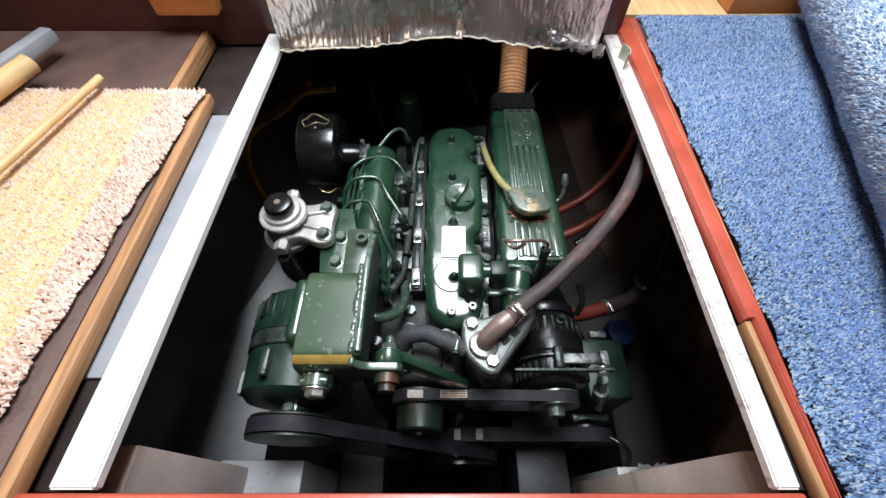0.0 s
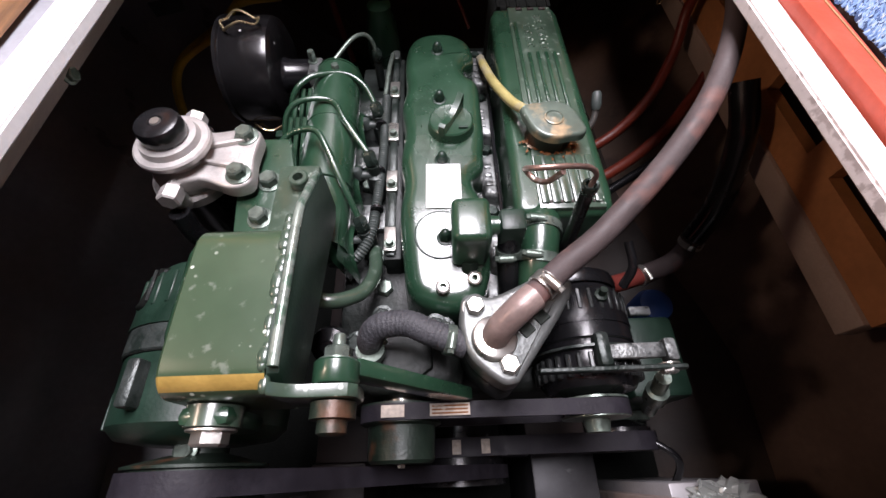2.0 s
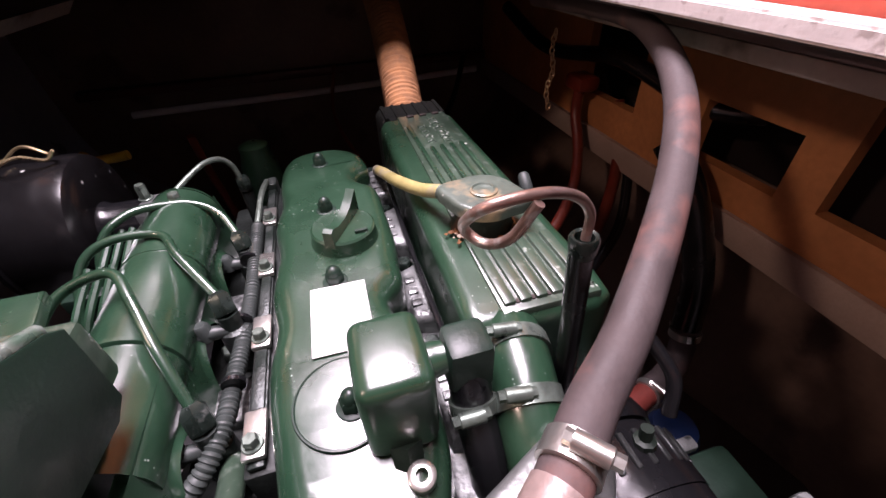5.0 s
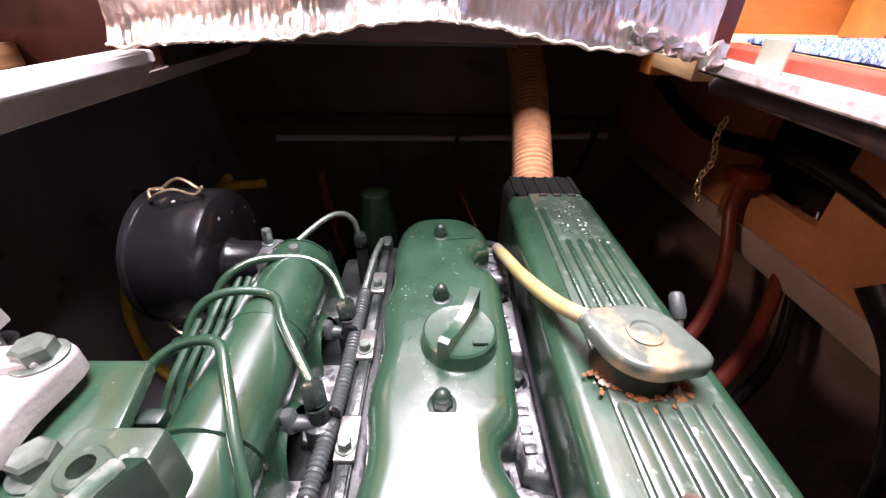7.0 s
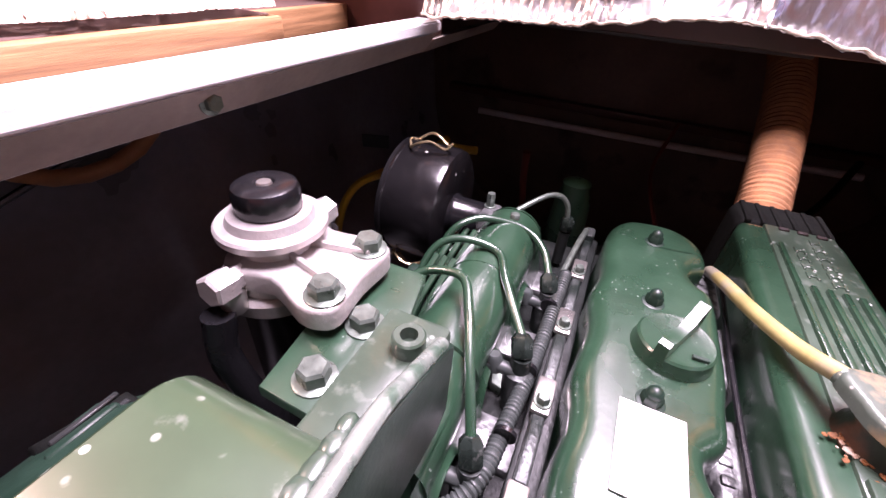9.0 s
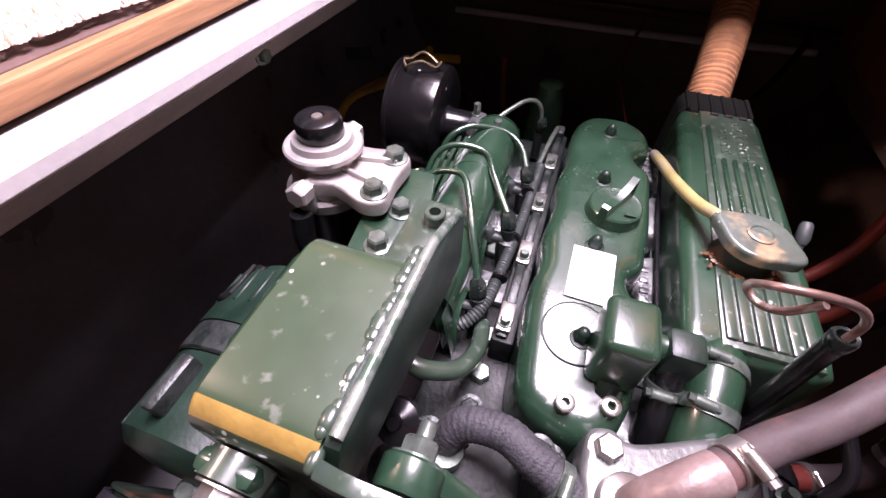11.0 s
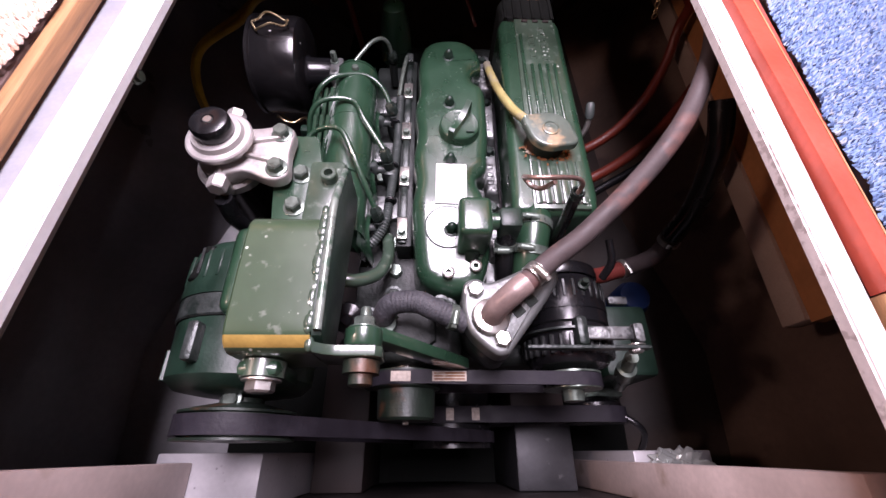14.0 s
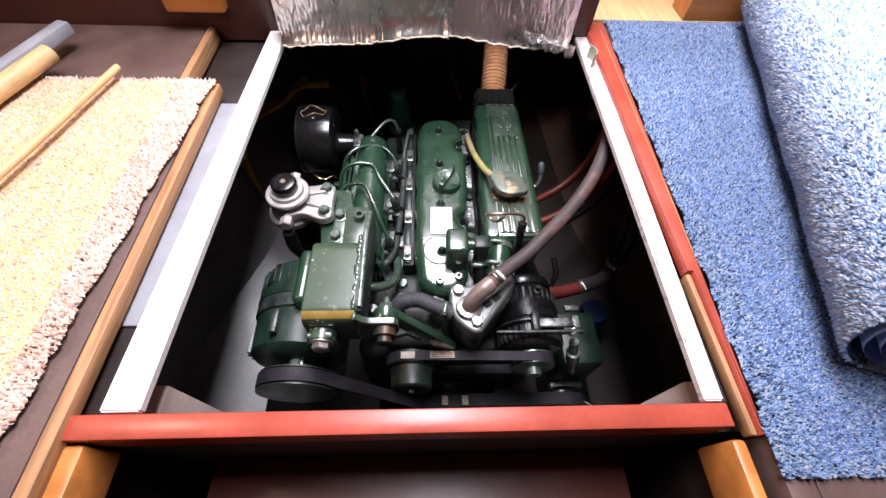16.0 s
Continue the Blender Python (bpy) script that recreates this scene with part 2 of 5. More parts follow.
M_BEIGE = tuft_material("beige_pile", [(0.5, 0.29, 0.2), (0.8, 0.57, 0.46), (0.86, 0.665, 0.56), (0.89, 0.73, 0.66)], 9)
M_BLUE = tuft_material("blue_pile", [(0.03, 0.04, 0.08), (0.11, 0.17, 0.32), (0.19, 0.29, 0.49), (0.27, 0.37, 0.54), (0.42, 0.44, 0.47)], 7)
M_BLUELIGHT = tuft_material("pale_blue_pile", [(0.25, 0.38, 0.62), (0.42, 0.56, 0.82), (0.62, 0.72, 0.9), (0.8, 0.84, 0.92)], 7)


# ---- mesh helpers ----
def empty(name, label, category, group="", at=(0, 0, 0)):
    ob = new(name)
    ob.location = at
    ob.empty_display_size = 0.02
    return tagged(ob, label, category, group)


def finish(name, bm, mat, angle=38.0):
    bmesh.ops.recalc_face_normals(bm, faces=bm.faces[:])
    me = bpy.data.meshes.new(name)
    bm.to_mesh(me)
    bm.free()
    for m in (mat if isinstance(mat, (list, tuple)) else [mat]):
        me.materials.append(m)
    me.shade_smooth()
    me.set_sharp_from_angle(angle=radians(angle))
    return new(name, me)


def part(name, bm, mat, parent, label="", angle=38.0):
    ob = finish(name, bm, mat, angle)
    ob.parent = parent
    if parent.parent is None and parent.type == "EMPTY":
        ob.matrix_parent_inverse = Matrix.Translation(parent.location).inverted()
    if label:
        tagged(ob, label)
    return ob


def thing(name, bm, mat, label, category, kind="", group="", angle=38.0):
    return tagged(finish(name, bm, mat, angle), label, category, group, kind)


def take(bm, tmp, m=None):
    if m is not None:
        bmesh.ops.transform(tmp, matrix=m, verts=tmp.verts[:])
    me = bpy.data.meshes.new("tmp")
    tmp.to_mesh(me)
    tmp.free()
    bm.from_mesh(me)
    bpy.data.meshes.remove(me)
    return bm


def rbox(lo, hi, r=0.002, seg=2, bm=None, m=None):
    bm = bm or bmesh.new()
    tmp = bmesh.new()
    bmesh.ops.create_cube(tmp, size=1.0)
    c = [(a + b) / 2 for a, b in zip(lo, hi)]
    s = [abs(b - a) for a, b in zip(lo, hi)]
    bmesh.ops.transform(tmp, matrix=Matrix.Translation(c) @ Matrix.Diagonal((*s, 1)), verts=tmp.verts[:])
    if r:
        bmesh.ops.bevel(tmp, geom=tmp.edges[:], offset=min(r, min(s) * 0.45), segments=seg, profile=0.5, affect="EDGES")
    return take(bm, tmp, m)


def basis(axis):
    a = Vector(axis).normalized()
    u = a.orthogonal().normalized()
    if abs(a.z) < 0.9:
        u = (Vector((0, 0, 1)) - a * a.z).normalized()
    return a, u, a.cross(u)


def lathe(p, axis, prof, n=28, bm=None, phase=0.0, squash=1.0):
    """Rings (distance along the axis, radius) round the axis from p."""
    bm = bm or bmesh.new()
    p = Vector(p)
    a, u, w = basis(axis)
    rings = []
    for s, r in prof:
        rings.append([bm.verts.new(p + a * s + (u * math.cos(2 * math.pi * k / n + phase) + w * squash * math.sin(2 * math.pi * k / n + phase)) * max(r, 1e-5)) for k in range(n)])
    for r0, r1 in zip(rings, rings[1:]):
        for k in range(n):
            bm.faces.new((r0[k], r0[(k + 1) % n], r1[(k + 1) % n], r1[k]))
    bm.faces.new(rings[0][::-1])
    bm.faces.new(rings[-1])
    return bm


def curve_points(pts, n=8):
    P = [Vector(p) for p in pts]
    Q = [2 * P[0] - P[1], *P, 2 * P[-1] - P[-2]]
    out = []
    for i in range(1, len(Q) - 2):
        a, b, c, d = Q[i - 1:i + 3]
        for k in range(n):
            u = k / n
            out.append(0.5 * (2 * b + (c - a) * u + (2 * a - 5 * b + 4 * c - d) * u * u + (3 * b - a - 3 * c + d) * u ** 3))
    out.append(P[-1])
    return out


def tube(pts, r, n=12, steps=8, bm=None, wave=0.0, pitch=0.004, spiral=False, hard=False):
    """A round tube along a smooth line; wave: ridges of that height every pitch metres."""
    bm = bm or bmesh.new()
    line = [Vector(p) for p in pts] if hard else curve_points(pts, steps)
    if wave:
        dense, acc = [], 0.0
        for a, b in zip(line, line[1:]):
            k = max(1, int((b - a).length / (pitch / 4)))
            dense += [a.lerp(b, i / k) for i in range(k)]
        line = dense + [line[-1]]
    a = (line[1] - line[0]).normalized()
    u = a.orthogonal().normalized()
    rings, run = [], 0.0
    for i, p in enumerate(line):
        d = (line[min(i + 1, len(line) - 1)] - line[max(i - 1, 0)]).normalized()
        u = (u - d * u.dot(d)).normalized()
        w = d.cross(u)
        if i:
            run += (p - line[i - 1]).length
        ring = []
        for k in range(n):
            th = 2 * math.pi * k / n
            rr = r(i / (len(line) - 1)) if callable(r) else r
            if wave:
                rr += wave * math.cos(2 * math.pi * run / pitch + (th if spiral else 0))
            ring.append(bm.verts.new(p + (u * math.cos(th) + w * math.sin(th)) * rr))
        rings.append(ring)
    for r0, r1 in zip(rings, rings[1:]):
        for k in range(n):
            bm.faces.new((r0[k], r0[(k + 1) % n], r1[(k + 1) % n], r1[k]))
    bm.faces.new(rings[0][::-1])
    bm.faces.new(rings[-1])
    return bm


def inset_outline(pts, d):
    n, out = len(pts), []
    for i in range(n):
        p0, p1, p2 = pts[i - 1], pts[i], pts[(i + 1) % n]
        e1, e2 = (p1 - p0).normalized(), (p2 - p1).normalized()
        nn = Vector((-e1.y - e2.y, e1.x + e2.x))
        nn = nn.normalized() / max(0.5, math.sqrt(max(0.05, (1 + e1.dot(e2)) / 2)))
        out.append(p1 + nn * d)
    return out


def prism(outline, z0, z1, bevel=0.004, seg=4, bm=None, m=None, smooth=0, flare=0.0):
    """A plate or cover with an anticlockwise outline, its upper rim rounded."""
    bm = bm or bmesh.new()
    tmp = bmesh.new()
    pts = [Vector(p).to_2d() for p in outline]
    if smooth:
        n, out = len(pts), []
        for i in range(n):
            a, b, c, d = pts[i - 1], pts[i], pts[(i + 1) % n], pts[(i + 2) % n]
            for k in range(smooth):
                u = k / smooth
                out.append(0.5 * (2 * b + (c - a) * u + (2 * a - 5 * b + 4 * c - d) * u * u + (3 * b - a - 3 * c + d) * u ** 3))
        pts = out
    rings = [(inset_outline(pts, -flare) if flare else pts, z0), (pts, z1 - bevel)]
    for k in range(1, seg + 1):
        th = 0.5 * math.pi * k / seg
        rings.append((inset_outline(pts, bevel * (1 - math.cos(th))), z1 - bevel + bevel * math.sin(th)))
    made = [[tmp.verts.new((p.x, p.y, z)) for p in ring] for ring, z in rings]
    n = len(pts)
    for r0, r1 in zip(made, made[1:]):
        for k in range(n):
            tmp.faces.new((r0[k], r0[(k + 1) % n], r1[(k + 1) % n], r1[k]))
    tmp.faces.new(made[0][::-1])
    tmp.faces.new(made[-1])
    return take(bm, tmp, m)


def hexbolt(p, axis, size=0.0065, height=0.006, washer=True, bm=None, dome=False):
    """A hexagon head with a chamfer on a washer; size: half across corners."""
    bm = bm or bmesh.new()
    p = Vector(p)
    a = Vector(axis).normalized()
    if washer:
        lathe(p, a, [(0, size * 1.35), (0.0012, size * 1.35), (0.0016, size * 1.25)], 20, bm)
    lathe(p + a * 0.0012, a, [(0, size), (height * 0.82, size), (height, size * 0.82)], 6, bm)
    if dome:
        lathe(p + a * (0.001 + height), a, [(0, size * 0.8), (size * 0.35, size * 0.74), (size * 0.7, size * 0.5), (size * 0.85, size * 0.1)], 16, bm)
    return bm


def band(p, axis, r, width=0.009, bm=None):
    bm = bm or bmesh.new()
    a = Vector(axis).normalized()
    q = Vector(p) - a * width / 2
    lathe(q, a, [(0, r), (0, r + 0.0012), (width, r + 0.0012), (width, r)], 28, bm)
    _, u, w = basis(a)
    k = Vector(p) + (u * 0.9 + w * 0.4).normalized() * (r + 0.004)
    lathe(k - w * 0.008, w, [(0, 0.004), (0.013, 0.004), (0.0135, 0.0035)], 10, bm)
    lathe(k - w * 0.011, w, [(0, 0.003), (0.02, 0.003)], 6, bm)
    return bm


def belt_loop(circles, y0, y1, thick=0.005):
    """A belt round two circles (x, z, r) in a plane across the boat."""
    (xa, za, ra), (xb, zb, rb) = circles
    d = math.hypot(xb - xa, zb - za)
    base = math.atan2(zb - za, xb - xa)
    off = math.acos((ra - rb) / d)
    pts = []
    for k in range(25):
        th = base + off + (2 * math.pi - 2 * off) * k / 24
        pts.append((xa, za, ra, th))
    for k in range(25):
        th = base - off + 2 * off * k / 24
        pts.append((xb, zb, rb, th))
    bm = bmesh.new()
    loops = []
    for dr, y in ((0, y0), (thick, y0), (thick, y1), (0, y1)):
        loops.append([bm.verts.new((x + (r + dr) * math.cos(t), y, z + (r + dr) * math.sin(t))) for x, z, r, t in pts])
    n = len(pts)
    for i in range(4):
        for k in range(n):
            bm.faces.new((loops[i][k], loops[i][(k + 1) % n], loops[(i + 1) % 4][(k + 1) % n], loops[(i + 1) % 4][k]))
    return bm


def grid_plate(x0, x1, y0, y1, z, nx, ny, jitter, bm=None):
    bm = bm or bmesh.new()
    v = [[bm.verts.new((x0 + (x1 - x0) * i / nx, y0 + (y1 - y0) * j / ny, z + random.uniform(-jitter, jitter))) for i in range(nx + 1)] for j in range(ny + 1)]
    for j in range(ny):
        for i in range(nx):
            bm.faces.new((v[j][i], v[j][i + 1], v[j + 1][i + 1], v[j + 1][i]))
    return bm


# ---- the large structure ----
def slab(name, lo, hi, mat, label, category, kind="structure", r=0.002):
    return thing(name, rbox(lo, hi, r), mat, label, category, kind)


def hull_side(name, sx, mat, label):
    """Bottom plate, hard chine and bulging side, drawn in towards the stern."""
    bm = bmesh.new()
    rows = []
    for thick in (0.0, 0.02):
        for j in range(15):
            y = -0.05 + 1.4 * j / 14
            k = 1.0 - 0.16 * max(0.0, y - 0.6)
            cx = min(0.6, 0.591 - 0.444 * (min(y, 0.62) - 0.291)) - 0.1 * max(0.0, y - 0.62)
            cz = -0.52 + 0.09 * (y - 0.4)
            side = [(cx, cz, 0), (0.5 * (cx + 0.61 * k) + 0.012, 0.5 * (cz - 0.25), 0), (0.61 * k, -0.25, 0), (0.64 * k, 0.0, 0), (0.65 * k, 0.09, 0)]
            line = [(0.02, -0.74), (cx * 0.36, -0.74 + (cz + 0.74) * 0.34), (cx * 0.7, -0.74 + (cz + 0.74) * 0.69)] + [(p.x, p.y) for p in curve_points(side, 5)]
            rows.append([bm.verts.new((sx * (x + thick), y, z - thick)) for x, z in line])
    n = len(rows[0])
    for base in (0, 15):
        for j in range(14):
            for i in range(n - 1):
                # faces nearest the keel go near-black, the void's shade put into their colour
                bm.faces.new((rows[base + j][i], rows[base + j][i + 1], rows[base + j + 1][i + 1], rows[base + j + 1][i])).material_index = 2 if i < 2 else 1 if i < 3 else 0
    # starboard bottom plate is a darker brown than its side
    return thing(name, bm, [mat, M_HULL if sx < 0 else M_BILGE, M_NEARBLACK], label, "hull", "structure", angle=22)


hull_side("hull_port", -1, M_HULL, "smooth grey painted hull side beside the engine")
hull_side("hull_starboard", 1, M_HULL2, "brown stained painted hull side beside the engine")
# Darkness of the void below the engine is put into this near-black colour
slab("keel_floor", (-0.12, 0.0, -0.78), (0.12, 1.3, -0.715), M_NEARBLACK, "bilge bottom, near-black for the dark void under the engine", "floor")
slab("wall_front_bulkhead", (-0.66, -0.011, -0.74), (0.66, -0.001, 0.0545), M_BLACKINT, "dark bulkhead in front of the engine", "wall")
slab("wall_back_bulkhead", (-0.66, 1.3, -0.74), (0.66, 1.33, 0.09), M_HULL2, "brown stained bulkhead behind the engine", "wall")

# hatch rails
def rail(name, x_near, x_far, w_near, w_far, mat, label, side, low, skirt):
    bm = bmesh.new()
    y0, y1 = 0.012, 0.66
    for z0, z1, inner in ((0.079, 0.09, 0.0), (low, 0.0788, 0.002))[:2 if skirt else 1]:
        v = []
        for z in (z0, z1):
            if z1 > 0.08:
                q = [(x_near, y0), (x_near + side * w_near, y0), (x_far + side * w_far, y1), (x_far, y1)]
            else:
                tuck = inner + (0.022 if z == low else 0.0)
                q = [(x_near + side * tuck, y0 + 0.002), (x_near + side * (tuck + 0.012), y0 + 0.002), (x_far + side * (tuck + 0.012), y1), (x_far + side * tuck, y1)]
            v.append([bm.verts.new((x, y, z)) for x, y in q])
        a, b = v
        for k in range(4):
            bm.faces.new((a[k], a[(k + 1) % 4], b[(k + 1) % 4], b[k]))
        bm.faces.new(a[::-1])
        bm.faces.new(b)
    bmesh.ops.recalc_face_normals(bm, faces=bm.faces[:])
    for f in bm.faces:
        f.material_index = 1 if f.calc_center_median().z < 0.0785 else 0
    bmesh.ops.bevel(bm, geom=bm.edges[:], offset=0.0016, segments=2, affect="EDGES")
    return thing(name, bm, [mat, skirt] if skirt else mat, label, "hatch rail", "structure")


# Port skirt is duller than the white top: its grazing shade is in the colour
rail_l = rail("hatch_rail_port", -0.271, -0.259, 0.036, 0.03, M_WHITE, "white painted hatch rail beside the beige carpet", -1, 0.054, M_GRIME)
rail_r = rail("hatch_rail_starboard", 0.259, 0.267, 0.019, 0.028, M_WHITE_STAIN, "white hatch rail with dark stains and flaking paint", 1, 0.044, None)
part("rail_bolt", hexbolt((-0.277, 0.365, 0.067), (1, 0, 0), 0.0058, 0.0045), M_BOLT, rail_l, "rusty steel bolt")
slab("front_beam", (-0.33, -0.012, 0.055), (0.277, 0.0095, 0.093), M_RED, "red-brown varnished beam across the hatch front", "beam")
thing("coaming_port_aft", prism([(-0.283, 0.054), (-0.269, 0.0697), (-0.281, 0.0697), (-0.295, 0.054)], -0.93, -0.6605, 0.001, 1, m=Matrix(((1, 0, 0, 0), (0, 0, -1, 0), (0, 1, 0, 0), (0, 0, 0, 1)))), M_GRIME, "grimy coaming running on under the steps", "trim", "structure")
# Thin black board, added to stop light leaking beside the starboard rail
slab("deck_under_rail_starboard", (0.27, 0.012, 0.0765), (0.324, 0.66, 0.0787), M_BLACKINT, "black board added under the starboard rail to stop light", "floor")
slab("beam_starboard", (0.326, 0.046, 0.047), (0.345, 0.69, 0.0597), M_GRIME, "grimy cream strip under the starboard floor edge", "trim")
slab("trim_starboard", (0.2875, -0.02, 0.08), (0.2935, 0.15, 0.0945), M_OAK, "bare wood edge beside the white rail", "trim")
thing("trim_starboard_red", prism([(0.294, -0.02), (0.297, -0.02), (0.324, 0.69), (0.2875, 0.69), (0.2875, 0.1505), (0.294, 0.1505)], 0.085, 0.1, 0.002, 2), M_RED, "red-brown varnished trim beside the blue carpet", "trim", "structure")
thing("trim_starboard_line", prism([(0.302, 0.16), (0.3032, 0.16), (0.3125, 0.68), (0.311, 0.68)], 0.1001, 0.1009, 0.0002, 1), M_OAK, "bare wood line worn into the red trim", "trim", "structure")
slab("floor_starboard", (0.3245, -0.4, 0.06), (0.95, 0.7, 0.097), M_BROWNFLOOR, "brown floor board under the blue carpet", "floor")
slab("floor_starboard_edge", (0.298, -0.4, 0.06), (0.324, -0.02, 0.097), M_BROWNFLOOR, "brown floor edge at the front well", "floor")
thing("ledge_port", prism([(-0.338, 0.1), (-0.3, 0.1), (-0.2885, 0.47), (-0.338, 0.47)], 0.066, 0.078, 0.003, 2), M_GREYPAINT, "grey painted ledge between rail and floor board", "ledge", "structure")
slab("floor_port", (-0.95, -0.4, 0.075), (-0.3395, 0.489, 0.1), M_BROWNFLOOR, "brown floor board under the beige carpet", "floor")
slab("floor_port_edge", (-0.339, -0.4, 0.082), (-0.326, 0.488, 0.0995), M_OAK, "plywood edge of the floor board", "trim")
slab("floor_port_far", (-0.95, 0.4905, 0.068), (-0.3965, 0.66, 0.095), M_BROWNFLOOR, "bare grey-brown floor board", "floor")
slab("floor_port_far_edge", (-0.396, 0.4905, 0.068), (-0.384, 0.66, 0.095), M_OAK, "plywood edge of the far floor board", "trim")

# front well, dark
slab("step_front", (-0.26, -0.36, -0.11), (0.23, -0.0115, -0.06), M_BROWNPANEL, "dark brown step board in the front well", "step")
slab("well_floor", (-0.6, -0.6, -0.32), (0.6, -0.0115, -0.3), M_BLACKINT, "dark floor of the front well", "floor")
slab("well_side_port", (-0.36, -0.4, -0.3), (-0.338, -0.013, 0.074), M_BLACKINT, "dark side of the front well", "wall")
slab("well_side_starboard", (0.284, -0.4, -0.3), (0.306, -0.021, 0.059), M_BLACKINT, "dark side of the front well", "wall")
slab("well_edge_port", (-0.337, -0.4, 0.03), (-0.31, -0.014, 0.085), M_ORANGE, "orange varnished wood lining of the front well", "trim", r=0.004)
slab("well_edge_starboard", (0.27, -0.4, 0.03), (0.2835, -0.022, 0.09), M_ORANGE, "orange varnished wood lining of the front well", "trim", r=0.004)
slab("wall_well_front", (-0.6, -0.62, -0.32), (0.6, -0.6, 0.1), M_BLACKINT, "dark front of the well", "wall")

# corner posts and bearers in the bay
slab("corner_post_port", (-0.306, 0.0, -0.2195), (-0.286, 0.05, 0.034), M_POST, "cream painted corner post under the hatch", "post")
slab("corner_post_starboard", (0.28, 0.0, -0.7), (0.3, 0.045, 0.034), M_POST, "cream painted corner post under the hatch", "post")
slab("bearer_step_port", (-0.33, 0.0, -0.7), (-0.206, 0.06, -0.22), M_STEPPLATE, "scuffed aluminium bearer block on the hull", "bearer")
slab("bearer_step_starboard", (0.301, 0.0, -0.7), (0.42, 0.06, -0.335), M_STEPPLATE, "scuffed aluminium bearer block on the hull", "bearer")
# Port bearer is a shaded copy: its darkness is put into the colour
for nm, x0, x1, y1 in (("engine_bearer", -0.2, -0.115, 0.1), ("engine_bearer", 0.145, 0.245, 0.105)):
    thing(nm, rbox((x0, 0.0, -0.72), (x1, y1, -0.44), 0.003), M_ALUPLATE if x0 > 0 else M_BLACKINT, "scuffed grey aluminium engine bearer, the port one blackened for shade", "bearer", "structure")
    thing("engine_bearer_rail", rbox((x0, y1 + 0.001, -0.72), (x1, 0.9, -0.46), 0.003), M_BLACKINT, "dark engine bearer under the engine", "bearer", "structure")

# starboard shelf panel with cut-outs
panel = bmesh.new()
ys = [0.205, 0.228, 0.376, 0.42, 0.54, 0.66, 0.8, 1.29]
holes = {(0.228, 0.376): (-0.107, 0.0), (0.42, 0.54): (-0.112, -0.042), (0.66, 0.8): (-0.1, 0.01)}
for a, b in zip(ys, ys[1:]):
    if (a, b) in holes:
        h0, h1 = holes[(a, b)]
        rbox((0.482, a, -0.153), (0.5, b, h0), 0, 1, panel)
        rbox((0.482, a, h1), (0.5, b, 0.085), 0, 1, panel)
    else:
        rbox((0.482, a, -0.153), (0.5, b, 0.085), 0, 1, panel)
thing("wall_shelf_panel", panel, M_PLY, "ochre plywood shelf front with square cut-outs", "panel", "structure")
slab("shelf_strip", (0.476, 0.208, -0.192), (0.502, 1.29, -0.1535), M_CREAM, "cream painted strip along the shelf front", "trim")
slab("shelf_back", (0.6, 0.1, -0.16), (0.615, 1.29, 0.08), M_BLACKINT, "dark back of the shelf", "wall")

# the raised insulated step board
def low_edge(x):
    return 0.1 + 0.02 * math.exp(-((x - 0.0) / 0.1) ** 2) + 0.005 * noise.noise((x * 9, 3, 0)) + 0.0025 * noise.noise((x * 70, 7, 0))


foil = bmesh.new()
nx, nz = 420, 60
rows = []
for j in range(nz + 1):
    row = []
    for i in range(nx + 1):
        x = -0.252 + 0.492 * i / nx
        low = low_edge(x) + 0.0015 * noise.noise((x * 230, 9, 0))
        z = low + (0.215 - low) * (j / nz) ** 1.5
        crumple = 0.005 * noise.noise((x * 16, z * 14, 1)) + 0.001 * noise.noise((x * 75, z * 48, 2)) + 0.0006 * noise.noise((x * 230, z * 120, 5))
        seam = 0.004 * math.exp(-((x - 0.028) / 0.004) ** 2)
        hem = (0.014 if x < 0.03 else 0.004) * (0.75 + 0.5 * noise.noise((x * 14, 0, 6)))
        curl = hem * math.exp(-((z - low) / (0.013 if x < 0.03 else 0.005)) ** 1.6) if z > low else hem
        row.append(foil.verts.new((x, 0.604 - crumple - seam - curl, z)))
    rows.append(row)
for j in range(nz):
    for i in range(nx):
        foil.faces.new((rows[j][i], rows[j][i + 1], rows[j + 1][i + 1], rows[j + 1][i]))
board = empty("raised_step_board", "raised step board lined with crumpled silver foil insulation", "insulated board", at=(0, 0.62, 0.1))
part("foil_lining", foil, M_FOIL, board, "torn crumpled silver foil", angle=60)
part("foam_core", rbox((-0.25, 0.612, 0.122), (0.238, 0.64, 0.215), 0.003), M_FOAM, board, "dark grey foam under the foil")
part("wooden_back", rbox((-0.27, 0.641, 0.1), (0.262, 0.655, 0.217), 0.003), M_BROWNPANEL, board)
part("torn_edge", tube([(-0.25 + 0.488 * k / 120, 0.591 + 0.006 * (k > 68) + 0.002 * noise.noise((k * 0.31, 2, 0)), low_edge(-0.25 + 0.488 * k / 120) + 0.0015 + 0.002 * noise.noise((k * 0.53, 0, 3))) for k in range(121)], lambda u: 0.0013 + 0.0007 * noise.noise((u * 60, 5, 1)) + 0.0006 * noise.noise((u * 190, 1, 1)), 9, 2), M_FRAY, board, "frayed cream torn edge")
scrap = bmesh.new()
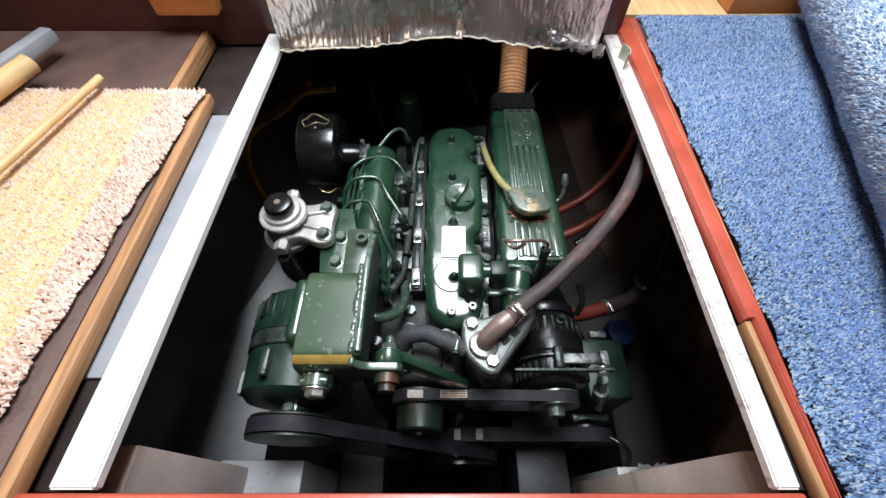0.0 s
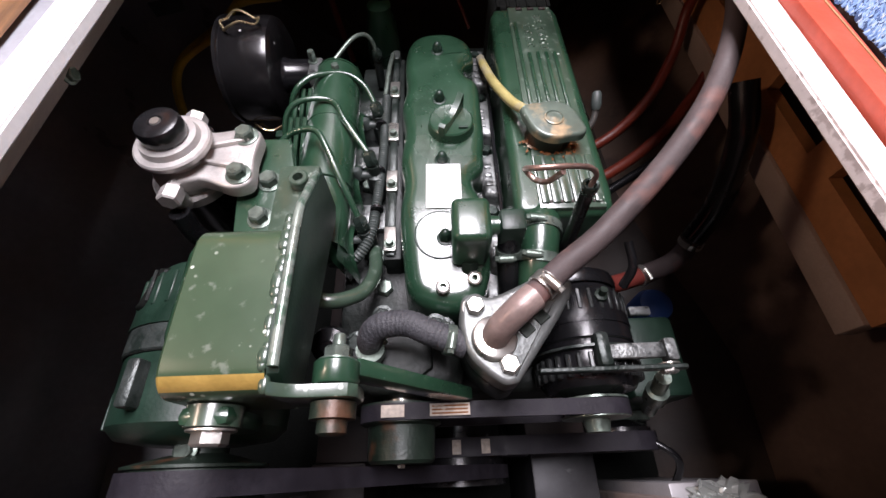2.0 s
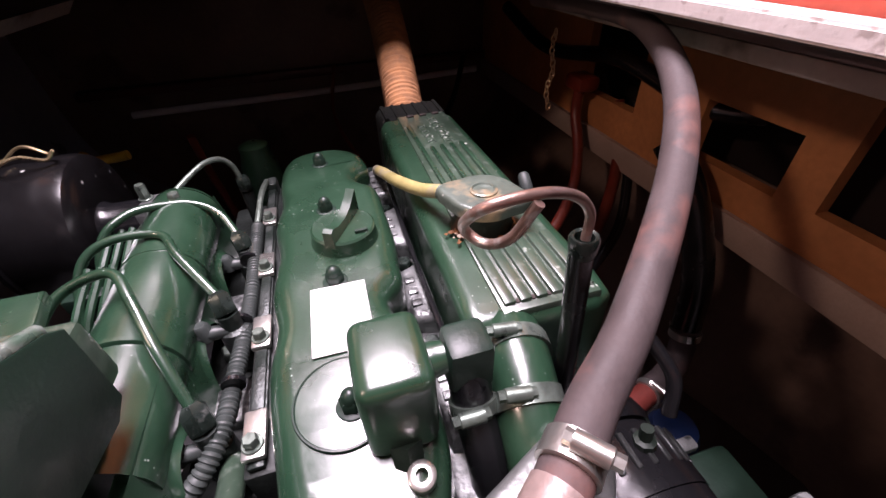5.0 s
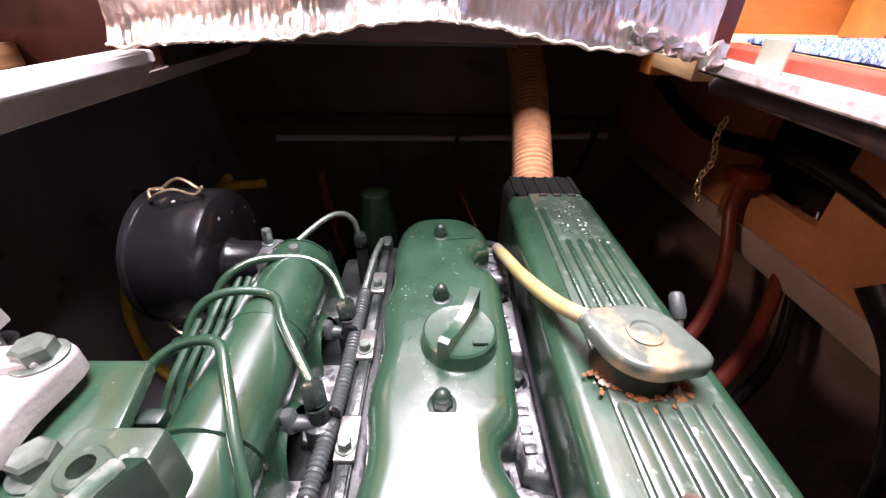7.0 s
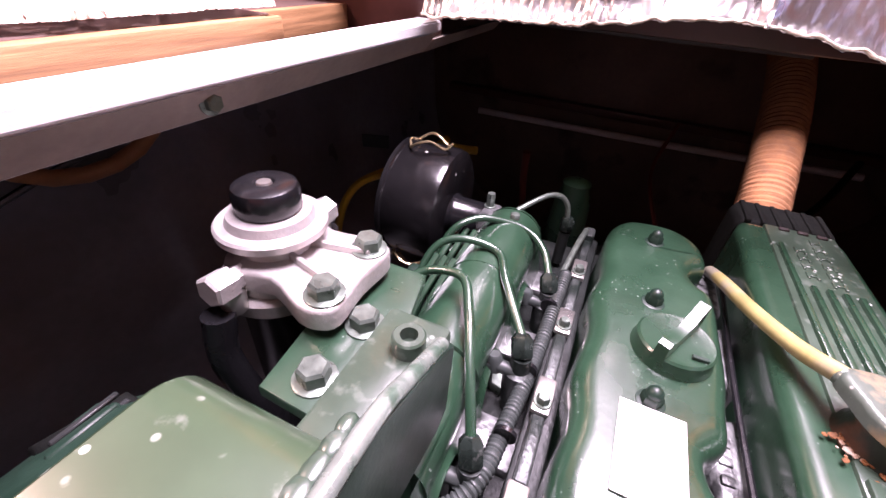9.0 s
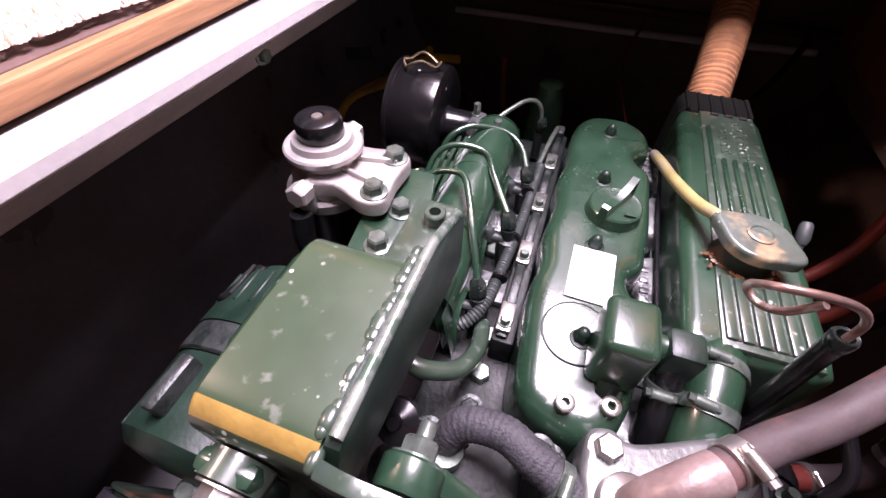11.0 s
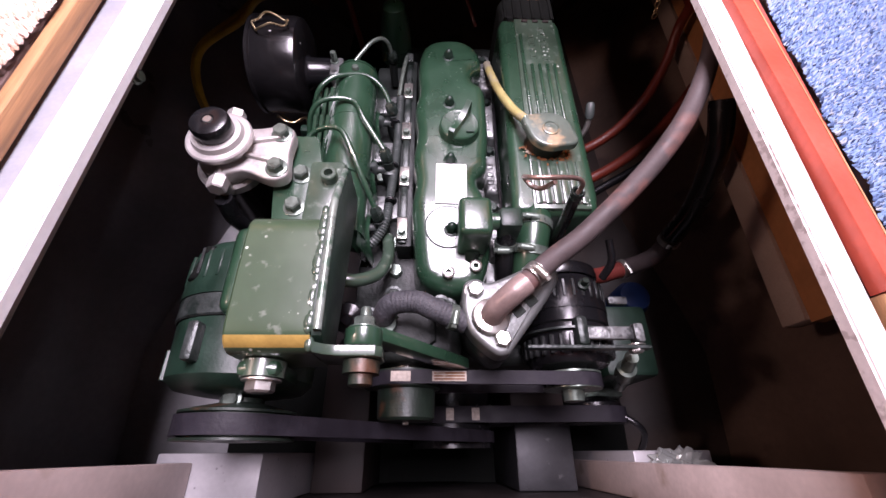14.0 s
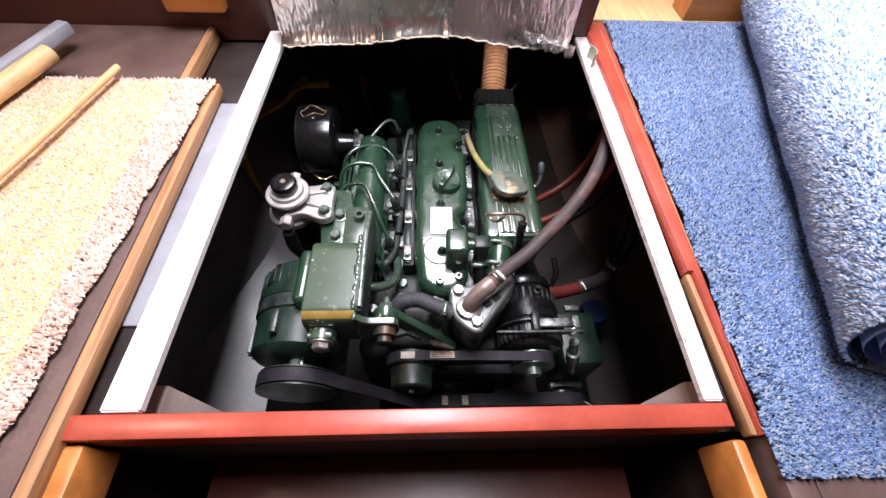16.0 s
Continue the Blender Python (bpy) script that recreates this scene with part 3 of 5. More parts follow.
for k in range(5):
    s = bmesh.new()
    bmesh.ops.create_icosphere(s, subdivisions=3, radius=0.008)
    for v in s.verts:
        v.co += Vector((noise.noise(v.co * 200 + Vector((k, 0, 0))), noise.noise(v.co * 200 + Vector((0, k, 5))), noise.noise(v.co * 160))) * 0.005
    take(scrap, s, Matrix.Translation((0.236 - 0.016 * k + 0.006 * (k == 0), 0.594, 0.097 + 0.004 * k)) @ Matrix.Diagonal((1.2, 0.5, 1.0 + 0.5 * (k == 0), 1)))
part("foil_scrap", scrap, M_FOIL, board, "torn scraps of foil")
slab("post_starboard", (0.262, 0.655, 0.09), (0.29, 0.69, 0.5), M_BROWNPANEL, "dark brown upright beside the raised board", "post")
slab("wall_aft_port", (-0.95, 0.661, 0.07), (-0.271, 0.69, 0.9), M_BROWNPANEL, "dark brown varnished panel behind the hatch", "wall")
slab("orange_block", (-0.44, 0.635, 0.13), (-0.345, 0.66, 0.45), M_ORANGE, "orange varnished wooden cleat on the dark panel", "wood block", r=0.003)
slab("wall_aft_starboard", (0.29, 0.8, 0.05), (0.95, 0.83, 0.9), M_ORANGE, "orange wooden locker front", "wall")
slab("locker_ledge", (0.2905, 0.701, 0.06), (0.95, 0.7995, 0.1), M_PALEWOOD, "pale wooden ledge at the locker", "ledge")
slab("locker_side", (0.48, 0.702, 0.1005), (0.7, 0.76, 0.5), M_ORANGE, "orange varnished locker side", "locker", r=0.003)
slab("wall_cabin_port", (-0.97, -1.3, 0.07), (-0.951, 1.16, 1.7), M_BROWNPANEL, "dark brown cabin side panel", "wall")
# Unseen cabin shell, added to close the room; its tones set the bounce light
slab("wall_cabin_starboard", (0.951, -1.3, 0.07), (0.97, 1.16, 1.7), M_CABIN, "wooden cabin side", "wall")
slab("wall_cabin_front", (-0.95, -1.32, -0.3), (0.95, -1.3, 1.7), M_CABIN, "wooden cabin bulkhead", "wall")
slab("companionway_sill_port", (-0.95, 0.6905, 0.9005), (-0.2705, 1.14, 0.915), M_CEIL, "unseen slab added beside the companionway to close the cabin", "ledge")
slab("companionway_sill_starboard", (0.29, 0.831, 0.9005), (0.95, 1.14, 0.915), M_CEIL, "unseen slab added beside the companionway to close the cabin", "ledge")
slab("companionway_sill", (-0.27, 0.945, 0.9005), (0.2895, 1.14, 0.915), M_CEIL, "unseen slab added behind the steps to close the cabin", "ledge")
slab("wall_cabin_aft", (-0.95, 1.1405, 0.9), (0.95, 1.16, 1.7), M_CEIL, "unseen cabin bulkhead above the steps, toned for bounce light", "wall")
slab("ceiling", (-0.97, -1.32, 1.7), (0.97, 1.16, 1.72), M_CEIL, "unseen cabin ceiling, toned for bounce light", "ceiling")
slab("floor_cabin", (-0.95, -1.3, -0.34), (0.95, -0.62, -0.32), M_BROWNFLOOR, "brown cabin floor", "floor")
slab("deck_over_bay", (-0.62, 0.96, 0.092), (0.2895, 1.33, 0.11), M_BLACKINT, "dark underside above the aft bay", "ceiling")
# Unseen decks and walls, added to leave one light slot over the exhaust hose
slab("deck_over_bay_port", (-0.62, 0.6905, 0.092), (0.095, 0.9595, 0.11), M_BLACKINT, "unseen deck added to narrow the light slot", "ceiling")
slab("deck_over_bay_edge", (0.0955, 0.8, 0.092), (0.2895, 0.9595, 0.11), M_BLACKINT, "unseen deck added aft of the light slot", "ceiling")
slab("wall_companionway", (-0.2705, 0.945, 0.1105), (0.2895, 0.96, 0.9), M_BROWNPANEL, "unseen panel added to close off the light slot", "wall")
slab("wall_companionway_port", (-0.2705, 0.6905, 0.1105), (-0.256, 0.9445, 0.9), M_BROWNPANEL, "unseen side added to close off the light slot", "wall")
slab("deck_over_bay_starboard", (0.29, 0.831, 0.092), (0.66, 1.33, 0.11), M_BLACKINT, "unseen deck added to stop stray light", "ceiling")
# Black boards fill open gaps by the port rail, added to stop light
slab("deck_under_floor_near", (-0.338, 0.0105, 0.056), (-0.297, 0.0995, 0.0745), M_BLACKINT, "black board added under the port rail's near end to stop light", "floor")
slab("deck_under_floor_port", (-0.383, 0.4705, 0.056), (-0.284, 0.66, 0.0675), M_BLACKINT, "black board added under the port rail's end to stop light", "floor")
thing("cable_conduit", tube([(-0.4, 1.255, -0.185), (0.1, 1.255, -0.18), (0.45, 1.255, -0.17)], 0.008, 10), M_WHITE, "pale conduit along the aft bulkhead", "conduit")
thing("aft_stringer", rbox((-0.5, 1.27, -0.15), (0.5, 1.299, -0.13), 0.003), M_BROWNPANEL, "brown stringer on the aft bulkhead", "stringer", "structure")


def carpet(name, inside, x0, x1, y0, y1, top, mat, label, count, length):
    """Pile of small leaning tufts on a backing sheet."""
    bm = bmesh.new()
    done = 0
    while done < count:
        x, y = random.uniform(x0, x1), random.uniform(y0, y1)
        if not inside(x, y):
            continue
        done += 1
        z = top(x, y)
        th, r, h = random.uniform(0, 6.28), random.uniform(0.7, 1.3) * length * 0.42, random.uniform(0.6, 1.3) * length
        lean = Vector((random.uniform(-1, 1), random.uniform(-1, 1), 0)) * h * 0.5
        b = [bm.verts.new((x + r * math.cos(th + k * 2.094), y + r * math.sin(th + k * 2.094), z)) for k in range(3)]
        t = bm.verts.new(Vector((x, y, z + h)) + lean)
        for k in range(3):
            bm.faces.new((b[k], b[(k + 1) % 3], t))
    return bm


def beige_edge(y):
    return -0.33 - 0.034 * (0.48 - y) / 0.5 + 0.0015 * math.sin(y * 40) + 0.001 * math.sin(y * 97)


beige = empty("beige_carpet", "beige speckled pile carpet on the floor board", "carpet", at=(-0.6, 0.1, 0.106))
part("backing", rbox((-0.945, -0.39, 0.1003), (-0.385, 0.478, 0.1095), 0.002), M_PALEWOOD, beige)
tagged(part("tufted_surface", carpet("pile", lambda x, y: x < beige_edge(y), -0.945, -0.32, -0.39, 0.484, lambda x, y: 0.106, M_BEIGE, "", 120000, 0.0056), M_BEIGE, beige, "beige speckled pile", angle=180), kind="stuff")
blue = empty("blue_carpet", "blue speckled pile carpet on the starboard floor", "carpet", at=(0.6, 0.2, 0.098))
part("backing", rbox((0.333, -0.045, 0.0975), (0.94, 0.69, 0.103), 0.002), M_BLUEBASE, blue)
tagged(part("tufted_surface", carpet("pile", lambda x, y: x > 0.296 + 0.042 * (y + 0.05) + 0.002 * math.sin(y * 60) + 0.0015 * math.sin(y * 143) and y > -0.055 and x < 0.62 + 0.3 * y, 0.29, 0.85, -0.06, 0.69, lambda x, y: 0.101, M_BLUE, "", 115000, 0.0046), M_BLUE, blue, "blue speckled pile", angle=180), kind="stuff")

# rolled carpet
roll_a, roll_b, roll_r = Vector((0.432, 0.03, 0.179)), Vector((0.622, 0.66, 0.179)), 0.071
roll = empty("rolled_carpet", "rolled pale blue carpet lying on the blue carpet", "carpet roll", at=(0.6, 0.35, 0.105))
ax, au, aw = basis(roll_b - roll_a)
span = (roll_b - roll_a).length
core = bmesh.new()
spiral = []
for k in range(140):
    th = 2 * math.pi * k / 28
    r = roll_r - 0.011 * k / 28
    spiral.append((r * math.cos(th + 3.6), r * math.sin(th + 3.6)))
va = [core.verts.new(roll_a + au * p + aw * q) for p, q in spiral]
vb = [core.verts.new(roll_b + au * p + aw * q) for p, q in spiral]
for k in range(len(spiral) - 1):
    core.faces.new((va[k], va[k + 1], vb[k + 1], vb[k]))
part("backing", core, M_BLUEBACK, roll)
pile = bmesh.new()
for k in range(65000):
    th, s = random.uniform(0, 2 * math.pi), random.uniform(0, span)
    wob = 0.004 * noise.noise((th * 2, s * 12, 0))
    nrm = au * math.cos(th) + aw * math.sin(th)
    tg = au * -math.sin(th) + aw * math.cos(th)
    p = roll_a + ax * s + nrm * (roll_r + wob - 0.001)
    h, r, ph = random.uniform(0.003, 0.007), random.uniform(0.0014, 0.0026), random.uniform(0, 6.28)
    b = [pile.verts.new(p + (tg * math.cos(ph + j * 2.094) + ax * math.sin(ph + j * 2.094)) * r) for j in range(3)]
    t = pile.verts.new(p + nrm * h + (tg * random.uniform(-1, 1) + ax * random.uniform(-1, 1)) * h * 0.5)
    for j in range(3):
        pile.faces.new((b[j], b[(j + 1) % 3], t))
tagged(part("tufted_surface", pile, M_BLUELIGHT, roll, "pale blue speckled pile", angle=180), kind="stuff")

thing("wooden_stick", tube([(-0.62, -0.18, 0.125), (-0.51, 0.26, 0.125), (-0.462, 0.487, 0.125)], 0.005, 10), M_PALEWOOD, "thin pale wooden stick lying on the beige carpet", "stick")
thing("wooden_pole", tube([(-0.72, -0.05, 0.128), (-0.6, 0.4, 0.128), (-0.57, 0.515, 0.128)], 0.013, 14), M_PALEWOOD, "thick pale wooden pole on the beige carpet", "pole")
thing("metal_strip", rbox((-0.01, -0.3, 0.0), (0.012, 0.3, 0.02), 0.004, m=pose(-0.655, 0.3, 0.118, 0, 0, -14)), M_GREYPAINT, "grey strip lying along the cabin side", "strip")


# ---- the engine ----
engine = empty("marine_engine", "green painted marine diesel engine on bearers", "engine", at=(0.02, 0.4, -0.46))
part("cylinder_block", rbox((-0.1, 0.2, -0.46), (0.11, 0.66, -0.2), 0.01, 3), M_BLOCK, engine)
# Head takes the dark block colour to hold the shade between manifold and cover
part("cylinder_head", rbox((-0.098, 0.205, -0.2), (0.085, 0.64, -0.135), 0.006, 2), M_BLOCK, engine, "oily casting darkened for the shaded gaps beside the manifold")
part("timing_cover", rbox((-0.13, 0.16, -0.46), (0.19, 0.2, -0.2), 0.015, 3), M_BLOCK, engine)
gear = rbox((-0.1, 0.66, -0.5), (0.14, 0.8, -0.2), 0.03, 3)
part("flywheel_housing", gear, M_BLOCK, engine)
for x in (-0.12, 0.19):
    part("engine_foot", rbox((x - 0.03, 0.2, -0.46), (x + 0.03, 0.3, -0.4), 0.006), M_BLOCK, engine)

# valve cover
outline = [(-0.022, 0.235), (-0.005, 0.219), (0.02, 0.213), (0.044, 0.219), (0.056, 0.24), (0.061, 0.27), (0.06, 0.32), (0.055, 0.338), (0.05, 0.35), (0.05, 0.362), (0.062, 0.377),
           (0.064, 0.4), (0.067, 0.43), (0.067, 0.47), (0.066, 0.513), (0.054, 0.528), (0.05, 0.54), (0.053, 0.551), (0.064, 0.562), (0.063, 0.585), (0.054, 0.603), (0.035, 0.616),
           (0.01, 0.617), (-0.012, 0.609), (-0.024, 0.588), (-0.027, 0.55), (-0.025, 0.51), (-0.03, 0.475), (-0.026, 0.435), (-0.03, 0.39), (-0.026, 0.355), (-0.03, 0.32), (-0.027, 0.275)]
vc_bm = prism(outline, -0.125, -0.062, 0.016, 6, smooth=4, flare=0.002)
top_face = max(vc_bm.faces, key=lambda f: f.calc_area() * (f.normal.z > 0.9 or f.normal.z < -0.9) * (f.calc_center_median().z > -0.07))
bmesh.ops.triangulate(vc_bm, faces=[top_face])
for k in range(16):
    bmesh.ops.bisect_plane(vc_bm, geom=vc_bm.verts[:] + vc_bm.edges[:] + vc_bm.faces[:], plane_co=(0, 0.335 - 0.0075 * k, 0), plane_no=(0, 1, 0))
for v in vc_bm.verts:
    if v.co.y < 0.335:
        k = (0.335 - v.co.y) / 0.12
        v.co.z -= 0.0135 * k * k * (1 if v.co.z > -0.11 else 0)
vc = part("valve_cover", vc_bm, M_GREEN, engine, "glossy green valve cover", angle=50)
part("gasket_flange", prism(outline, -0.135, -0.122, 0.002, 2, smooth=3, flare=0.0), M_PLASTIC, engine)
for y, z in ((0.572, -0.063), (0.478, -0.063), (0.381, -0.063), (0.284, -0.0655)):
    part("cap_nut", hexbolt((0.016, y, z), (0, 0, 1), 0.0065, 0.0075, True, None, True), M_DARKGREEN, vc)
ringbm = tube([(0.012 + 0.026 * math.cos(2 * math.pi * k / 40), 0.288 + 0.026 * math.sin(2 * math.pi * k / 40), -0.0628 - 0.0075 * max(0.0, (0.335 - 0.288 - 0.026 * math.sin(2 * math.pi * k / 40)) / 0.12) ** 2) for k in range(41)], 0.0009, 6, 1, hard=True)
part("embossed_ring", ringbm, M_DARKGREEN, vc)
for x, y in ((0.012, 0.234), (0.042, 0.242)):
    part("stud_boss", lathe((x, y, -0.078), (0, -0.15, 1), [(0, 0.0068), (0.013, 0.0068), (0.0135, 0.006), (0.0135, 0.0032), (0.006, 0.003)], 20), M_STEEL, vc, "bare ring round a stud hole")
part("name_plate", rbox((-0.0185, -0.029, 0), (0.0185, 0.029, 0.0012), 0.0005, 1, m=pose(0.0165, 0.346, -0.0616, 0, 0, -1)), M_LABEL, vc, "blank white name plate")
dial = part("oil_filler_cap", lathe((0.028, 0.431, -0.064), (0, 0, 1), [(0, 0.0265), (0.003, 0.0265), (0.005, 0.0255), (0.0125, 0.025), (0.014, 0.0235), (0.0135, 0.021)], 40), M_GREEN, vc, "green twist cap with a raised handle")
fin = bmesh.new()
prof = [(-0.025, 0.0095), (-0.021, 0.011), (-0.012, 0.0075), (0.0, 0.007), (0.01, 0.0095), (0.018, 0.014), (0.0245, 0.0185)]
rowsf = []
for s, h in prof:
    rowsf.append([fin.verts.new((s, w, zz)) for w, zz in ((-0.0046, -0.012), (0.0046, -0.012), (0.0036, h), (-0.0036, h))])
for a, b in zip(rowsf, rowsf[1:]):
    for k in range(4):
        fin.faces.new((a[k], a[(k + 1) % 4], b[(k + 1) % 4], b[k]))
fin.faces.new(rowsf[0][::-1])
fin.faces.new(rowsf[-1])
bmesh.ops.transform(fin, matrix=pose(0.028, 0.431, -0.05, 0, 0, 62), verts=fin.verts[:])
part("cap_handle", fin, M_GREEN, dial)
random.seed(4)
part("embossed_mark", take(bmesh.new(), rbox((0.036, 0.416, -0.05), (0.046, 0.419, -0.0478), 0.0004, 1)), M_DARKGREEN, dial)

# breather
br = part("breather_box", rbox((0.021, 0.253, -0.07), (0.056, 0.298, -0.015), 0.007, 4), M_GREEN, engine, "rounded green breather box")
part("breather_neck", lathe((0.054, 0.282, -0.042), (1, 0.02, 0), [(0, 0.009), (0.006, 0.0095), (0.014, 0.008), (0.018, 0.01)], 20), M_GREEN, br)
part("breather_nut", rbox((0.066, 0.27, -0.062), (0.09, 0.294, -0.03), 0.004, 2), M_DARKGREEN, br)
part("breather_drain", lathe((0.038, 0.257, -0.062), (0, -0.6, -1), [(0, 0.009), (0.012, 0.008), (0.016, 0.006)], 6), M_PULLEY, br, "brown drain plug")
part("breather_hose", tube([(0.078, 0.28, -0.055), (0.078, 0.268, -0.075), (0.08, 0.245, -0.11), (0.085, 0.235, -0.2)], 0.0115, 14), M_PLASTIC, engine, "black breather hose")
part("hose_clip", band((0.078, 0.27, -0.072), (0.0, -0.55, -0.83), 0.012, 0.007), M_BOLT, engine)

# exhaust manifold and heat exchanger
hx = part("heat_exchanger", prism([(0.0865, 0.308), (0.099, 0.303), (0.175, 0.303), (0.188, 0.309), (0.191, 0.33), (0.188, 0.64), (0.184, 0.656), (0.098, 0.656), (0.0925, 0.64), (0.088, 0.33)], -0.19, -0.055, 0.011, 5), M_GREEN, engine, "ribbed green heat exchanger casing", angle=45)
part("raised_panel", prism([(0.111, 0.307), (0.178, 0.307), (0.177, 0.652), (0.117, 0.652)], -0.06, -0.0525, 0.002, 2), M_GREEN_WORN, hx)
for k in range(6):
    x = 0.1175 + 0.0108 * k
    part("rib", rbox((x - 0.0039, 0.3125, -0.056), (x + 0.0039, 0.374, -0.0496), 0.0012, 2), M_GREEN_WORN, hx)
    if k < 5:
        # black block stands in for the shaded pit at the groove's end
        part("slot_end", rbox((x + 0.0041, 0.3128, -0.0535), (x + 0.0067, 0.3165, -0.0515), 0.0004, 1), M_BLACKINT, hx)
        part("rib", rbox((x + 0.0027, 0.436, -0.056), (x + 0.0071, 0.548 if k else 0.612, -0.0492), 0.0012, 2), M_GREEN, hx)
# worn raised marks in two rows
for x, n, y0, w in ((0.1335, 4, 0.562, 0.0095), (0.1505, 6, 0.556, 0.01)):
    for k in range(n):
        y = y0 + 0.0138 * k
        part("raised_mark", rbox((x, y, -0.0535), (x + 0.0022, y + 0.009, -0.0512), 0.0004, 1), M_GREEN_WORN, hx, "raised cast mark")
        part("raised_mark", rbox((x + w - 0.0022, y, -0.0535), (x + w, y + 0.009, -0.0512), 0.0004, 1), M_GREEN_WORN, hx, "raised cast mark")
        part("raised_mark", rbox((x + 0.002, y + 0.0035, -0.0535), (x + w - 0.002, y + 0.0055, -0.0512), 0.0004, 1), M_GREEN_WORN, hx, "raised cast mark")
for k in range(3):
    # black blocks stand in for the shade inside three slots
    part("vent_slot", rbox((0.128 + 0.016 * k, 0.643, -0.0535), (0.137 + 0.016 * k, 0.648, -0.0505), 0.0008, 1), M_BLACKINT, hx)
# near-black colour carries the raised board's shadow on the casting's aft end
end = part("exhaust_elbow_casting", prism([(0.096, 0.6565), (0.184, 0.6565), (0.186, 0.7), (0.178, 0.716), (0.104, 0.716), (0.096, 0.7)], -0.185, -0.0565, 0.011, 4), M_NEARBLACK, hx, "ribbed exhaust casting, coloured black for the raised board's shadow", angle=45)
for k in range(6):
    part("end_fin", rbox((0.103 + 0.0145 * k, 0.6575, -0.063), (0.1085 + 0.0145 * k, 0.707, -0.0545), 0.002, 2), M_NEARBLACK, end)
neck = part("filler_neck", lathe((0.134, 0.402, -0.056), (0, 0, 1), [(0, 0.026), (0.004, 0.024), (0.01, 0.021), (0.022, 0.021)], 28), M_PULLEY, hx, "rusty dark filler neck")
cap_out = []
for k in range(48):
    th = 2 * math.pi * k / 48
    ear = max(0.0, math.cos(th - radians(-32))) ** 14 + max(0.0, math.cos(th - radians(148))) ** 14
    r = 0.0272 + 0.009 * ear
    cap_out.append((0.134 + r * math.cos(th), 0.402 + r * math.sin(th)))
pc = part("pressure_cap", prism(cap_out, -0.0345, -0.0245, 0.0035, 3), M_CAP, hx, "green pressure cap with worn paint")
part("cap_button", lathe((0.134, 0.402, -0.0245), (0, 0, 1), [(0, 0.0105), (0.0012, 0.0105), (0.0018, 0.009), (0.0006, 0.008), (0.0006, 0.004), (0.0014, 0.002)], 28), M_CAP, pc)
crust = bmesh.new()
for k in range(60):
    s = bmesh.new()
    bmesh.ops.create_icosphere(s, subdivisions=1, radius=random.uniform(0.0008, 0.0026))
    th = random.uniform(math.pi * 1.0, math.pi * 1.85)
    r = random.uniform(0.022, 0.034)
    take(crust, s, Matrix.Translation((0.134 + r * math.cos(th), 0.402 + r * math.sin(th), -0.0515)) @ Matrix.Diagonal((1, 1, 0.35, 1)))
tagged(part("rust_crust", crust, M_RUST, hx, "orange rust crust round the neck"), kind="stuff")
part("overflow_hose", tube([(0.107, 0.42, -0.03), (0.096, 0.45, -0.042), (0.084, 0.498, -0.056), (0.078, 0.55, -0.072), (0.077, 0.593, -0.09)], 0.0058, 12), M_YELLOWTUBE, engine, "yellowed clear overflow hose")
part("overflow_clip", lathe((0.113, 0.411, -0.031), (-0.4, 0.6, 0.02), [(0, 0.005), (0.004, 0.0062), (0.013, 0.0062), (0.014, 0.005)], 14), M_BOLT, engine)
# ports between cover and exchanger
ports = rbox((0.058, 0.235, -0.2), (0.0862, 0.645, -0.112), 0.005, 2)
part("exhaust_flange", ports, M_OILYCAST, engine, "oily bare cast exhaust flange")
for k in range(4):
    y = 0.295 + 0.094 * k
    part("exhaust_port", prism([(0.0645, y - 0.03), (0.0855, y - 0.036), (0.0855, y + 0.036), (0.0645, y + 0.026), (0.061, y)], -0.12, -0.094, 0.007, 3), M_OILYCAST, engine)
    part("flange_nut", hexbolt((0.073, y + 0.047, -0.112), (0, 0, 1), 0.007, 0.008), M_HEX, engine)
    for j in range(3):
        part("cast_number", rbox((0.0665, y - 0.02 + 0.013 * j, -0.095), (0.0745, y - 0.0135 + 0.013 * j, -0.0922), 0.0012, 2), M_OILYCAST, engine)
part("drain_wire", tube([(0.083, 0.57, -0.085), (0.0805, 0.45, -0.089), (0.0795, 0.3, -0.087)], 0.0022, 8), M_PLASTIC, engine)
# front connector of the exchanger
conn = part("coolant_connector", tube([(0.118, 0.318, -0.075), (0.112, 0.29, -0.07), (0.107, 0.262, -0.078), (0.106, 0.235, -0.095)], 0.0195, 18), M_GREEN, engine, "green rubber coolant connector")
part("clamp", band((0.113, 0.292, -0.0705), (-0.15, -0.98, 0.03), 0.0198, 0.01), M_BOLT, conn)
part("clamp", band((0.107, 0.264, -0.0775), (-0.15, -0.94, -0.3), 0.0198, 0.01), M_BOLT, conn)

# thermostat housing and elbow
hs_out = [(0.026, 0.208), (0.03, 0.219), (0.042, 0.2225), (0.056, 0.2185), (0.098, 0.237), (0.116, 0.243), (0.127, 0.234), (0.125, 0.215), (0.077, 0.152), (0.068, 0.143), (0.055, 0.144), (0.034, 0.163), (0.026, 0.185)][::-1]
hs = part("thermostat_housing", prism(hs_out, -0.085, -0.058, 0.005, 3, smooth=4), M_HOUSING, engine, "bare cast aluminium thermostat housing")
part("housing_base", prism(hs_out, -0.13, -0.0855, 0.002, 2, smooth=3), M_CAST, engine)
for p in ((0.039, 0.208, -0.06), (0.0635, 0.157, -0.0605)):
    part("bolt", hexbolt(p, (0, 0, 1), 0.0085, 0.009), M_STEEL, hs)
